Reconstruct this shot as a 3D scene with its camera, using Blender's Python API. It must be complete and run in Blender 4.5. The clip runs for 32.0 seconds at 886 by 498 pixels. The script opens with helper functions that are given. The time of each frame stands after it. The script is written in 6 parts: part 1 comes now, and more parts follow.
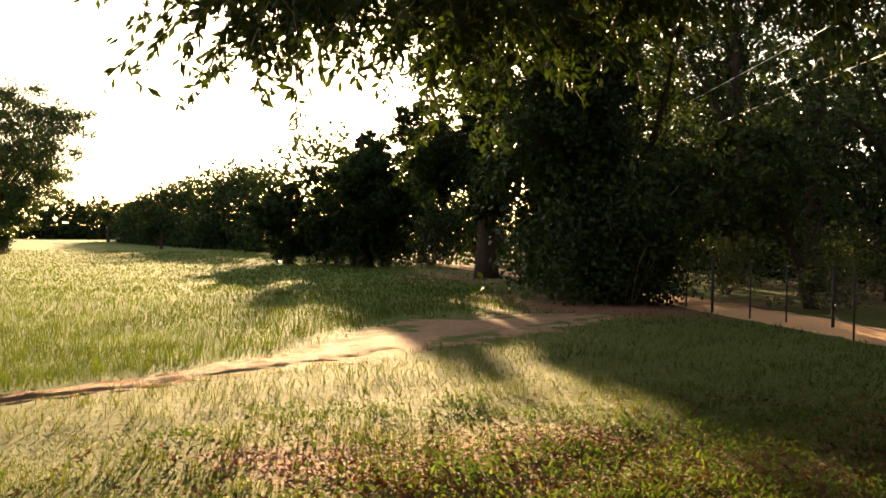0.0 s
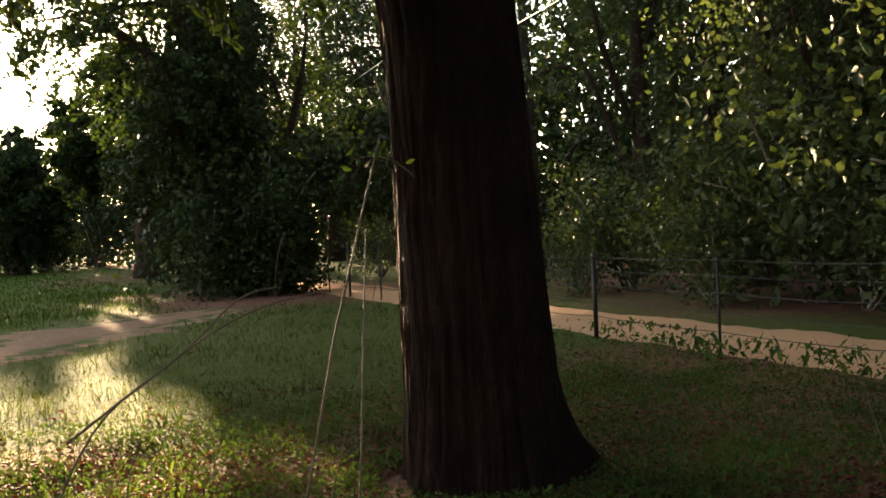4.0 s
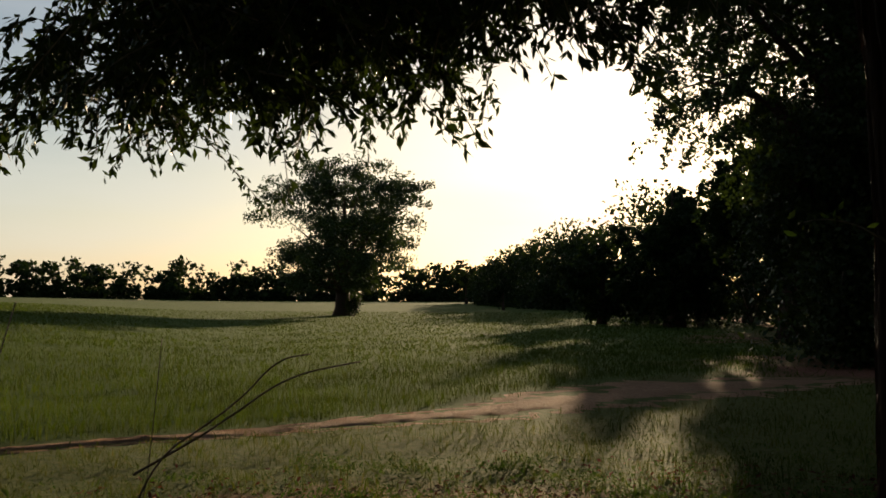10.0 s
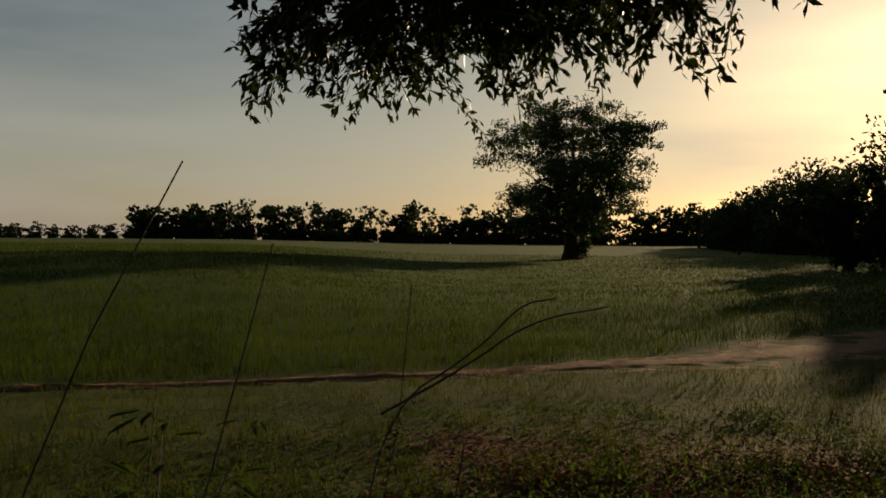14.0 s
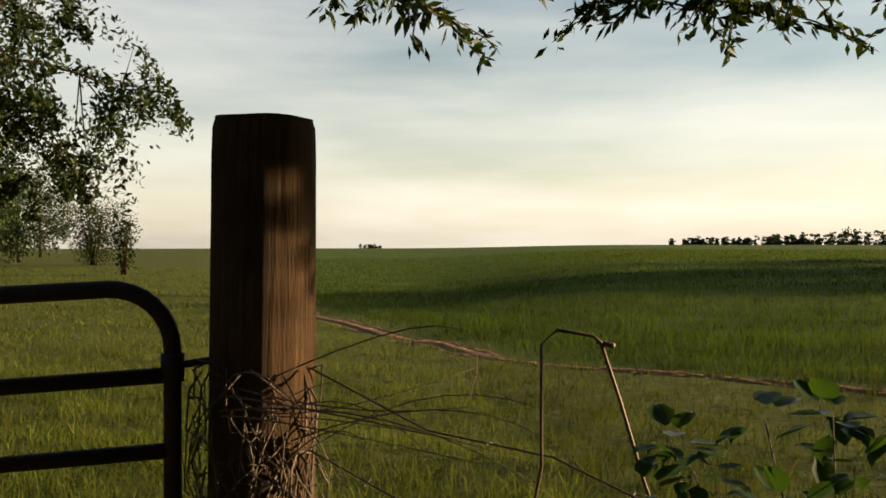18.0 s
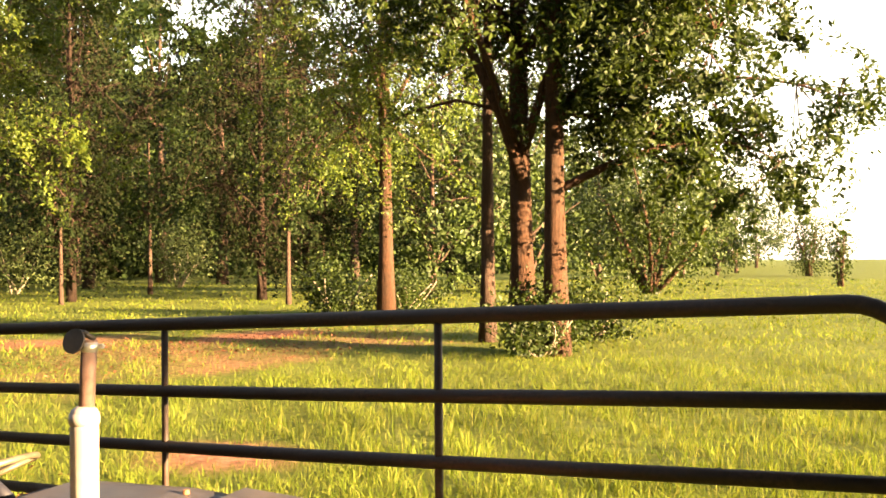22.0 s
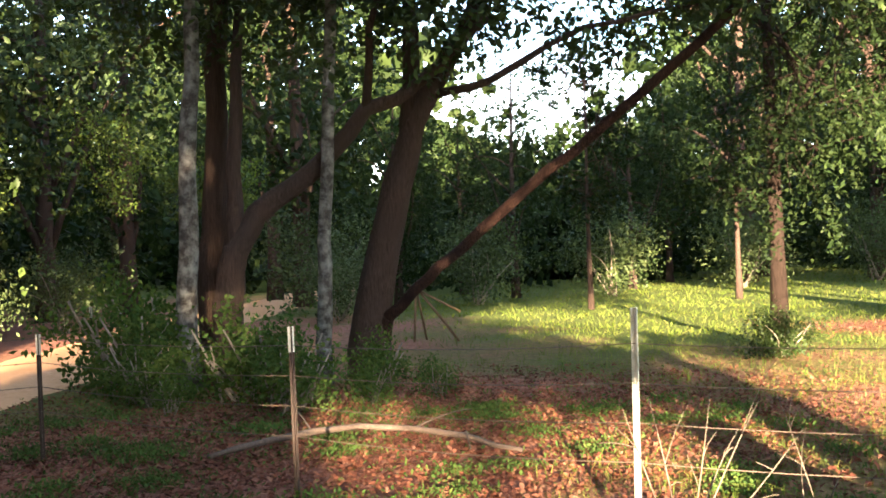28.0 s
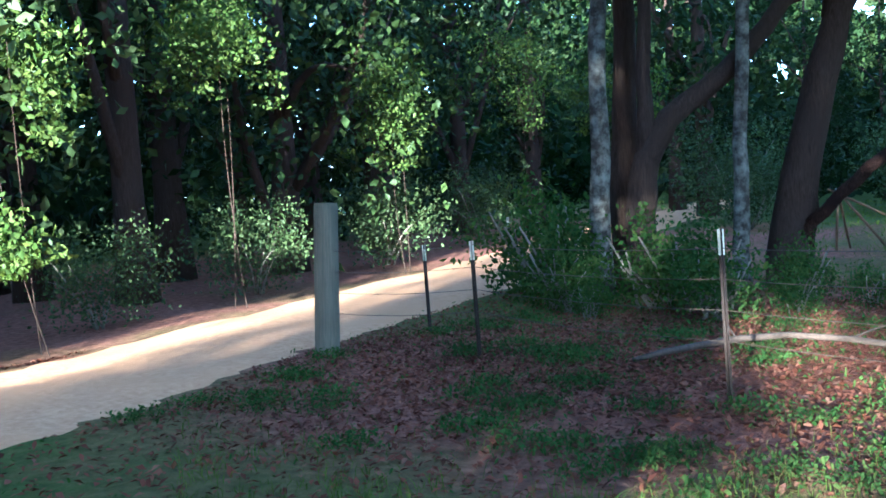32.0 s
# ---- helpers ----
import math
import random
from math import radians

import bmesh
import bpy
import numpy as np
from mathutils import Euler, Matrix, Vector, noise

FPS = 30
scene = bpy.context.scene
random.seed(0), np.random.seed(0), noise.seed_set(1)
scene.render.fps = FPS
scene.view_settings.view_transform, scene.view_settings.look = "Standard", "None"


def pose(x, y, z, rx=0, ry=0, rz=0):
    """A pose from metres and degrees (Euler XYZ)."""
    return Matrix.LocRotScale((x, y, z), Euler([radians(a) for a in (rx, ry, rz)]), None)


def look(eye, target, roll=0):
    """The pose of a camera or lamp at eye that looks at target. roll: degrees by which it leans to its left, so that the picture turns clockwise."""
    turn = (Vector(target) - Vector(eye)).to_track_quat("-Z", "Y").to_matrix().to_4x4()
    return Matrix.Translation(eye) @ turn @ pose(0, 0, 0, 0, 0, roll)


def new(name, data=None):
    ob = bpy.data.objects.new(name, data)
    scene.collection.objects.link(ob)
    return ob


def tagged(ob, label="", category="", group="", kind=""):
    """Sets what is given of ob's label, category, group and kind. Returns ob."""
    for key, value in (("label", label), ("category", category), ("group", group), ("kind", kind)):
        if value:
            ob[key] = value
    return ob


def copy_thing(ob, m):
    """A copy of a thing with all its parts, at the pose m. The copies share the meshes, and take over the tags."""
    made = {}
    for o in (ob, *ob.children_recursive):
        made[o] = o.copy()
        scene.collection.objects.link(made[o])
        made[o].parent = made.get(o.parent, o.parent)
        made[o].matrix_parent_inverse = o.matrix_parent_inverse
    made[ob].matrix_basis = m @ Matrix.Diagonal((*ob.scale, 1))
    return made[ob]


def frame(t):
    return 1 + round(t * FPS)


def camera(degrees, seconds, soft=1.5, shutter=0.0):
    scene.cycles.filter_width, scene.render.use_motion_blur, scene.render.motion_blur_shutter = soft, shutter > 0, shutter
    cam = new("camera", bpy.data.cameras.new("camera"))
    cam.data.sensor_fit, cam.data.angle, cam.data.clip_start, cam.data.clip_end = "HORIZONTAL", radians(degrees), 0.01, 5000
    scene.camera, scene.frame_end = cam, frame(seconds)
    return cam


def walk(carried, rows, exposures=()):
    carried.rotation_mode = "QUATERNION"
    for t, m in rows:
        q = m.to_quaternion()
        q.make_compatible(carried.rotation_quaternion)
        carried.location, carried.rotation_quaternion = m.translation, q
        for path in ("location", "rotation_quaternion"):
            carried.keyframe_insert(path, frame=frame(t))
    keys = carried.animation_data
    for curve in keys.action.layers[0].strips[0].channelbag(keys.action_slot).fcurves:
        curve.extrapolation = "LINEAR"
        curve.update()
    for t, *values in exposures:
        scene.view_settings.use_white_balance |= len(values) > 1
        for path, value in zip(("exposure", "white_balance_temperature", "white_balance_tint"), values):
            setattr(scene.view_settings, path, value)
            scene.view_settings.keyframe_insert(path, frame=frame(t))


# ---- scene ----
cam = camera(48.3, 32.0, 1.7, 0.0)
# seconds, x, y, z, yaw, pitch, roll
PATH = [
    (0, -2.844, -0.007, 1.515, 0.22, -0.61, 0.93),
    (0.5, -2.815, 0.110, 1.494, -3.56, -0.74, 0.89),
    (1, -2.720, 0.230, 1.483, -6.83, -0.67, 0.93),
    (1.5, -2.585, 0.150, 1.481, -7.42, -0.46, 0.88),
    (2, -2.338, 0.054, 1.486, -7.91, -0.45, 0.74),
    (2.5, -2.082, 0.192, 1.472, -12.06, -0.46, 0.67),
    (4.5, -0.884, 0.340, 1.507, -16.80, -2.20, -2.75),
    (5, -0.580, 0.351, 1.497, -12.15, -3.87, -3.40),
    (5.5, -0.313, 0.422, 1.501, -3.58, -3.72, -3.78),
    (6, -0.119, 0.435, 1.500, 5.03, -3.28, -2.27),
    (6.5, 0.040, 0.502, 1.499, 13.35, -4.35, -1.90),
    (7, 0.069, 0.483, 1.521, 20.10, -3.95, -1.39),
    (7.5, 0.086, 0.453, 1.482, 22.13, -2.65, -0.62),
    (8, 0.057, 0.455, 1.488, 21.78, -2.33, -0.35),
    (8.5, -0.018, 0.518, 1.501, 21.53, -2.28, -0.20),
    (9, -0.030, 0.512, 1.506, 21.38, -2.14, 0.04),
    (9.5, -0.046, 0.515, 1.505, 21.25, -0.50, 0.09),
    (10, -0.061, 0.527, 1.510, 21.21, 2.70, 0.26),
    (10.5, -0.061, 0.527, 1.513, 21.23, 5.61, 0.39),
    (11, -0.061, 0.524, 1.514, 21.20, 6.17, 0.44),
    (11.5, -0.079, 0.546, 1.515, 21.17, 5.05, 0.45),
    (12, -0.070, 0.539, 1.514, 21.17, 3.79, 0.47),
    (12.5, -0.069, 0.537, 1.509, 21.13, 2.49, 0.36),
    (13, -0.080, 0.549, 1.509, 22.22, 1.17, 0.37),
    (13.5, -0.089, 0.560, 1.508, 26.64, -0.06, 0.40),
    (14, -0.125, 0.579, 1.508, 34.36, -0.65, 0.40),
    (14.5, -0.027, 0.509, 1.507, 43.62, -0.51, 0.55),
    (15, 0.029, 0.505, 1.505, 52.47, -0.49, 0.40),
    (15.5, 0.052, 0.490, 1.514, 59.51, -0.51, 0.25),
    (17.5, -0.342, -0.042, 1.507, 78.36, -0.49, 0.15),
    (18, -0.354, -0.073, 1.504, 82.92, -0.40, -0.01),
    (18.5, -0.357, -0.090, 1.503, 86.63, -0.29, 0.03),
    (19, -0.374, -0.108, 1.503, 90.34, -0.10, 0.15),
    (19.5, -0.400, -0.095, 1.501, 95.55, 0.13, 0.07),
    (20, -0.448, -0.048, 1.508, 102.22, 0.29, -0.49),
    (20.5, -0.495, -0.028, 1.509, 108.98, 0.46, -0.83),
    (21, -0.483, -0.061, 1.514, 114.37, 0.43, -0.55),
    (21.5, -0.485, -0.122, 1.508, 118.51, 0.35, -0.33),
    (22, -0.475, -0.160, 1.505, 122.64, 0.38, -0.41),
    (22.5, -0.469, -0.184, 1.503, 127.10, 0.40, -0.62),
    (23, -0.453, -0.197, 1.501, 132.05, 0.40, -0.70),
    (23.5, -0.433, -0.221, 1.503, 137.34, 0.40, -0.81),
    (24, -0.409, -0.247, 1.505, 142.80, 0.40, -0.89),
    (24.5, -0.367, -0.256, 1.503, 148.17, 0.49, -1.17),
    (25, -0.333, -0.262, 1.508, 153.58, 0.54, -1.36),
    (25.5, -0.324, -0.263, 1.517, 158.99, 0.62, -1.52),
    (26, -0.310, -0.236, 1.523, 164.15, 0.69, -1.43),
    (26.5, -0.307, -0.222, 1.522, 168.95, 0.75, -1.43),
    (28.5, -0.327, -0.272, 1.503, 189.51, 0.08, -2.64),
    (29, -0.289, -0.304, 1.496, 191.59, -0.16, -3.03),
    (29.5, -0.233, -0.307, 1.476, 193.25, -0.49, -3.15),
    (30, -0.197, -0.314, 1.462, 195.22, -1.44, -3.25),
    (30.5, -0.193, -0.288, 1.468, 197.77, -2.32, -3.34),
    (31, -0.168, -0.296, 1.462, 200.74, -2.70, -3.52),
    (31.5, -0.149, -0.273, 1.457, 204.19, -2.88, -3.72),
    (32, -0.124, -0.258, 1.454, 208.56, -3.51, -4.13),
]


def path_pose(x, y, z, yaw, pitch, roll):
    a, b = radians(yaw), radians(pitch)
    way = Vector((-math.sin(a) * math.cos(b), math.cos(a) * math.cos(b), math.sin(b)))
    return look((x, y, z), Vector((x, y, z)) + way, roll)


EXPOSURES = [
    (0, 3.02, 8000, 18), (1, 2.77, 8700, 22), (2, 3.42, 8500, 22), (2.5, 3.42, 8000, 20), (4.5, 3.72, 6900, 14), (5, 4.32, 6900, 16), (6, 3.77, 7400, 18), (7, 2.22, 7300, 17), (7.5, 1.02, 6700, 12),
    (8, 0.72, 6600, 12), (9, 0.57, 6500, 12), (10, 0.77, 6500, 12), (11, 0.47, 6600, 12), (13, -0.08, 6700, 12), (15.5, -0.20, 7200, 11), (17.5, 1.22, 7100, 12), (19, 1.67, 6500, 12), (20.5, 1.97, 6800, 14),
    (21, 3.25, 7400, 14), (22, 4.2, 8200, 16), (23, 4.42, 8700, 17), (24, 4.5, 6700, 11), (26, 4.2, 7500, 12), (28.5, 4.42, 5500, 12), (29, 4.40, 5300, 13), (30, 4.55, 5300, 10), (31, 4.50, 4200, 0),
    (32, 4.25, 3900, 0)]
walk(cam, [(r[0], path_pose(*r[1:])) for r in PATH], EXPOSURES)

# ---- light ----
SUN_AZ, SUN_EL = radians(6.5), radians(9.6)
TO_SUN = Vector((-math.sin(SUN_AZ) * math.cos(SUN_EL), math.cos(SUN_AZ) * math.cos(SUN_EL), math.sin(SUN_EL)))
world = bpy.data.worlds.new("evening_sky")
scene.world = world
world.use_nodes = True
wn, wl = world.node_tree.nodes, world.node_tree.links
sky = wn.new("ShaderNodeTexSky")
sky.sky_type, sky.sun_disc = "NISHITA", False
sky.sun_elevation, sky.sun_rotation = SUN_EL, -SUN_AZ
sky.air_density, sky.dust_density, sky.ozone_density = 1.0, 1.0, 1.3
# thin evening cloud drawn over the clear sky, densest towards the horizon
tc = wn.new("ShaderNodeTexCoord")
sep = wn.new("ShaderNodeSeparateXYZ")
wl.new(tc.outputs["Generated"], sep.inputs[0])
cmap = wn.new("ShaderNodeMapping")
cmap.inputs["Scale"].default_value = (1.2, 1.2, 7.0)
wl.new(tc.outputs["Generated"], cmap.inputs["Vector"])
cn = wn.new("ShaderNodeTexNoise")
cn.inputs["Scale"].default_value, cn.inputs["Detail"].default_value = 1.6, 6
wl.new(cmap.outputs[0], cn.inputs["Vector"])
low = wn.new("ShaderNodeMapRange")
low.inputs["From Min"].default_value, low.inputs["From Max"].default_value = 0.0, 0.35
low.inputs["To Min"].default_value, low.inputs["To Max"].default_value = 0.5, 0.08
wl.new(sep.outputs["Z"], low.inputs["Value"])
veil = wn.new("ShaderNodeMath")
veil.operation = "MULTIPLY_ADD"
wl.new(cn.outputs["Fac"], veil.inputs[0])
veil.inputs[1].default_value = 1.25
wl.new(low.outputs[0], veil.inputs[2])
cmix = wn.new("ShaderNodeMix")
cmix.data_type = "RGBA"
shift = wn.new("ShaderNodeMath")
shift.operation, shift.use_clamp = "SUBTRACT", True
wl.new(veil.outputs[0], shift.inputs[0])
shift.inputs[1].default_value = 0.66
wl.new(shift.outputs[0], cmix.inputs[0])
wl.new(sky.outputs[0], cmix.inputs[6])
cmix.inputs[7].default_value = (8.8, 8.5, 7.7, 1)
wn["Background"].inputs["Strength"].default_value = 0.055
wl.new(cmix.outputs[2], wn["Background"].inputs["Color"])
sun = new("sun", bpy.data.lights.new("sun", "SUN"))
sun.data.energy, sun.data.angle, sun.data.color = 5.0, radians(0.6), (1.0, 0.76, 0.46)
sun.matrix_world = TO_SUN.to_track_quat("Z", "Y").to_matrix().to_4x4()


# ---- materials ----
def base_mat(name, rough=0.8, metal=0.0):
    m = bpy.data.materials.new(name)
    m.use_nodes = True
    b = m.node_tree.nodes["Principled BSDF"]
    b.inputs["Roughness"].default_value, b.inputs["Metallic"].default_value = rough, metal
    return m, m.node_tree.nodes, m.node_tree.links, b


def ramp(nodes, stops):
    r = nodes.new("ShaderNodeValToRGB")
    while len(r.color_ramp.elements) < len(stops):
        r.color_ramp.elements.new(0.5)
    for e, (p, c) in zip(r.color_ramp.elements, stops):
        e.position, e.color = p, (*c, 1)
    return r


def noise_tex(nodes, links, scale, detail=6, rough=0.6, stretch=None, coord="Object"):
    tc = nodes.new("ShaderNodeTexCoord")
    mp = nodes.new("ShaderNodeMapping")
    links.new(tc.outputs[coord], mp.inputs["Vector"])
    if stretch:
        mp.inputs["Scale"].default_value = stretch
    n = nodes.new("ShaderNodeTexNoise")
    n.inputs["Scale"].default_value, n.inputs["Detail"].default_value, n.inputs["Roughness"].default_value = scale, detail, rough
    links.new(mp.outputs[0], n.inputs["Vector"])
    return n


def mix(nodes, links, fac, a, b, kind="MIX"):
    m = nodes.new("ShaderNodeMix")
    m.data_type, m.blend_type = "RGBA", kind
    for s, v in ((m.inputs[0], fac), (m.inputs[6], a), (m.inputs[7], b)):
        if isinstance(v, bpy.types.NodeSocket):
            links.new(v, s)
        elif isinstance(v, tuple):
            s.default_value = (*v, 1)
        else:
            s.default_value = v
    return m.outputs[2]


def bump(nodes, links, b, height, strength=0.4, dist=0.02):
    n = nodes.new("ShaderNodeBump")
    n.inputs["Strength"].default_value, n.inputs["Distance"].default_value = strength, dist
    links.new(height, n.inputs["Height"])
    links.new(n.outputs[0], b.inputs["Normal"])


def mottled(name, dark, light, fine=40, coarse=2.0, rough=0.85, stretch=None, relief=0.4, metal=0.0, third=None, dist=0.02, gloss=0.5):
    """A surface whose colour runs between two tones at two scales, with fine relief."""
    m, n, l, b = base_mat(name, rough, metal)
    b.inputs["Specular IOR Level"].default_value = gloss
    a = noise_tex(n, l, fine, 8, 0.7, stretch)
    c = noise_tex(n, l, coarse, 4)
    r = ramp(n, [(0.3, dark), (0.7, light)])
    l.new(a.outputs["Fac"], r.inputs[0])
    col = r.outputs[0]
    rc = ramp(n, [(0.4, (0, 0, 0)), (0.65, (1, 1, 1))])
    l.new(c.outputs["Fac"], rc.inputs[0])
    col = mix(n, l, rc.outputs[0], col, third or tuple(0.6 * x for x in light))
    l.new(col, b.inputs["Base Color"])
    bump(n, l, b, a.outputs["Fac"], relief, dist)
    return m


def leaf_mat(name, tones, through_tone, share=0.4, rough=0.5, gloss=0.15):
    """Thin leaves: each of its own tone, letting light through."""
    m, n, l, b = base_mat(name, rough)
    geo = n.new("ShaderNodeNewGeometry")
    r = ramp(n, [(i / (len(tones) - 1), t) for i, t in enumerate(tones)])
    l.new(geo.outputs["Random Per Island"], r.inputs[0])
    big = noise_tex(n, l, 0.6, 3)
    rb = ramp(n, [(0.35, (0.6, 0.6, 0.6)), (0.7, (1.15, 1.15, 1.0))])
    l.new(big.outputs["Fac"], rb.inputs[0])
    col = mix(n, l, 1.0, r.outputs[0], rb.outputs[0], "MULTIPLY")
    l.new(col, b.inputs["Base Color"])
    b.inputs["Specular IOR Level"].default_value = gloss
    t = n.new("ShaderNodeBsdfTranslucent")
    l.new(mix(n, l, 1.0, col, through_tone, "MULTIPLY"), t.inputs["Color"])
    s = n.new("ShaderNodeMixShader")
    s.inputs[0].default_value = share
    l.new(b.outputs[0], s.inputs[1])
    l.new(t.outputs[0], s.inputs[2])
    l.new(s.outputs[0], n["Material Output"].inputs["Surface"])
    return m


LEAF_OAK = leaf_mat("oak_leaves", [(0.0194, 0.0317, 0.0097), (0.0317, 0.0493, 0.0141), (0.044, 0.066, 0.0176), (0.0264, 0.0405, 0.0141)], (1.5, 1.6, 0.7), 0.16)
# Paler, yellower copy of the leaf tones: sunlight is put into the colour.
LEAF_SUNLIT = leaf_mat("sunny_leaves", [(0.0369, 0.0627, 0.0133), (0.0664, 0.1033, 0.0192), (0.1107, 0.1402, 0.0266), (0.0517, 0.0775, 0.0192)], (1.5, 1.5, 0.6), 0.35)
# Leaf tones of the woods, darkened so that the colour holds their shade.
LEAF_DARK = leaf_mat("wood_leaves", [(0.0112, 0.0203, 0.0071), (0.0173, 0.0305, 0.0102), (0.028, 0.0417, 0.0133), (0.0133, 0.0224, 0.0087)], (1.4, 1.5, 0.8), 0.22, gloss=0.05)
# Brightened leaf tones for the roadside wood: its sunlit front is painted in.
LEAF_WOOD_LIT = leaf_mat("lit_woodside_leaves", [(0.04, 0.06, 0.022), (0.06, 0.085, 0.03), (0.088, 0.11, 0.042), (0.046, 0.068, 0.026)], (1.4, 1.4, 0.8), 0.25)
# Darker copy for crowns seen from their shaded side: shade is in the colour.
LEAF_SHADED = leaf_mat("shaded_leaves", [(0.0137, 0.0246, 0.0062), (0.0226, 0.0384, 0.0086), (0.0377, 0.0548, 0.0123), (0.0179, 0.0295, 0.0075)], (1.5, 1.5, 0.6), 0.25)
LEAF_VINE = leaf_mat("vine_leaves", [(0.028, 0.058, 0.016), (0.05, 0.092, 0.024)], (1.5, 1.7, 0.6), 0.3, 0.35)
LEAF_WEED = leaf_mat("weed_leaves", [(0.036, 0.068, 0.0176), (0.064, 0.104, 0.028), (0.096, 0.12, 0.032)], (1.4, 1.5, 0.7), 0.3, 0.8, gloss=0.02)
# Near-black leaf tones: the back trees' deep shade is put into the colour.
LEAF_DEEP_SHADE = leaf_mat("deep_shade_foliage", [(0.006, 0.0105, 0.0045), (0.0095, 0.0155, 0.006), (0.0155, 0.021, 0.0085), (0.0125, 0.011, 0.006)], (1.4, 1.4, 0.8), 0.12, 0.8, gloss=0.03)
GRASS_FIELD = leaf_mat("field_grass", [(0.0382, 0.0629, 0.0093), (0.0459, 0.0731, 0.011), (0.0544, 0.0799, 0.0136), (0.0646, 0.0782, 0.017)], (1.15, 1.15, 0.6), 0.48, 0.8, gloss=0.02)
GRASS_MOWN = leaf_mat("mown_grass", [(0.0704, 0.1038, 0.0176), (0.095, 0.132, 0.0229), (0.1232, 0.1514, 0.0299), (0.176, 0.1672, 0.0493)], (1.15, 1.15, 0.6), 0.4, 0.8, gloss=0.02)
# Mown tones times one factor: rough grass with the oak's shade as colour.
GRASS_ROUGH_SHADE = leaf_mat("shaded_rough_grass", [(0.0436, 0.0644, 0.0109), (0.0589, 0.0818, 0.0142), (0.0764, 0.0939, 0.0185), (0.1091, 0.1037, 0.0306)], (1.15, 1.15, 0.6), 0.4, 0.8, gloss=0.02)
LEAF_DRY = leaf_mat("fallen_leaves", [(0.07, 0.028, 0.019), (0.13, 0.048, 0.032), (0.19, 0.07, 0.046), (0.23, 0.115, 0.08)], (1.2, 0.9, 0.6), 0.15, 0.7, gloss=0.02)
BARK = mottled("oak_bark", (0.022, 0.014, 0.011), (0.09, 0.058, 0.045), 9, 1.2, 0.9, (6, 6, 0.7), 1.0, dist=0.05, gloss=0.08)
# Bark darkened likewise, with shade painted into its tones.
BARK_DEEP_SHADE = mottled("deep_shade_bark", (0.009, 0.006, 0.005), (0.034, 0.022, 0.017), 9, 1.2, 0.9, (6, 6, 0.7), 1.0, dist=0.05, gloss=0.05)
# Darker copy of the oak bark, with shade painted into its tones.
BARK_SHADED = mottled("shaded_oak_bark", (0.006, 0.004, 0.0035), (0.075, 0.036, 0.025), 11, 2.2, 0.9, (6, 6, 0.9), 1.0, third=(0.022, 0.011, 0.009), dist=0.08, gloss=0.08)
BARK_BRANCH = mottled("barkless_branch", (0.025, 0.016, 0.012), (0.12, 0.078, 0.055), 12, 2.0, 0.9, (3, 3, 1.0), 0.6, dist=0.02)
BARK_RED = mottled("pine_bark", (0.008, 0.005, 0.004), (0.085, 0.042, 0.026), 8, 3.5, 0.9, (4, 4, 1.2), 1.0, third=(0.045, 0.027, 0.019), dist=0.04, gloss=0.08)
BARK_GREY = mottled("lichen_bark", (0.018, 0.015, 0.013), (0.075, 0.062, 0.052), 10, 8, 0.9, (3, 3, 1.5), 0.8, third=(0.2, 0.19, 0.165), dist=0.03, gloss=0.08)
BARK_PALE = mottled("pale_bark", (0.07, 0.042, 0.024), (0.2, 0.127, 0.075), 12, 2.0, 0.85, (3, 3, 1.0), 0.6, dist=0.02, gloss=0.08)
BARK_DRY = mottled("dead_bark", (0.045, 0.031, 0.022), (0.165, 0.12, 0.085), 12, 2.0, 0.9, (3, 3, 1.0), 0.6, dist=0.02)
TWIG = mottled("dry_twig", (0.1, 0.08, 0.06), (0.25, 0.2, 0.15), 60, 9, 0.85)
POST_WOOD = mottled("weathered_post_wood", (0.009, 0.005, 0.003), (0.17, 0.092, 0.036), 10, 2.2, 0.85, (9, 9, 0.3), 1.0, third=(0.045, 0.025, 0.011), dist=0.018, gloss=0.15)
POST_GREY = mottled("grey_post_wood", (0.085, 0.073, 0.05), (0.21, 0.178, 0.125), 10, 1.5, 0.85, (9, 9, 0.35), 0.8, dist=0.01)
POST_RED = mottled("creosoted_post_wood", (0.0045, 0.0022, 0.0019), (0.042, 0.0175, 0.0135), 12, 4.0, 0.7, (9, 9, 0.4), 1.0, third=(0.02, 0.008, 0.006), dist=0.03, gloss=0.12)
STEEL_BROWN = mottled("rusty_tube", (0.012, 0.008, 0.0065), (0.05, 0.026, 0.017), 70, 5, 0.6, None, 0.25, 0.1, third=(0.022, 0.015, 0.013), dist=0.003, gloss=0.25)
STEEL_DARK = mottled("blackened_steel", (0.008, 0.007, 0.006), (0.022, 0.016, 0.013), 70, 5, 0.6, None, 0.25, 0.2, dist=0.003)
STEEL_GALV = mottled("galvanised_steel", (0.4, 0.38, 0.34), (0.62, 0.6, 0.55), 60, 6, 0.4, None, 0.15, 0.8, dist=0.002)
WIRE = mottled("rusty_wire", (0.05, 0.035, 0.03), (0.14, 0.09, 0.06), 80, 9, 0.6, None, 0.2, 0.4, dist=0.001)
WIRE_BRIGHT = mottled("overhead_wire", (0.5, 0.48, 0.44), (0.7, 0.68, 0.62), 20, 3, 0.35, None, 0.0, 0.5)
CHROME = mottled("scuffed_chrome", (0.3, 0.28, 0.27), (0.44, 0.41, 0.4), 40, 7, 0.5, None, 0.1, 0.3, third=(0.28, 0.23, 0.21), dist=0.002)
RUST = mottled("rust", (0.13, 0.05, 0.025), (0.34, 0.15, 0.07), 45, 6, 0.8, None, 0.4, 0.2, dist=0.004)
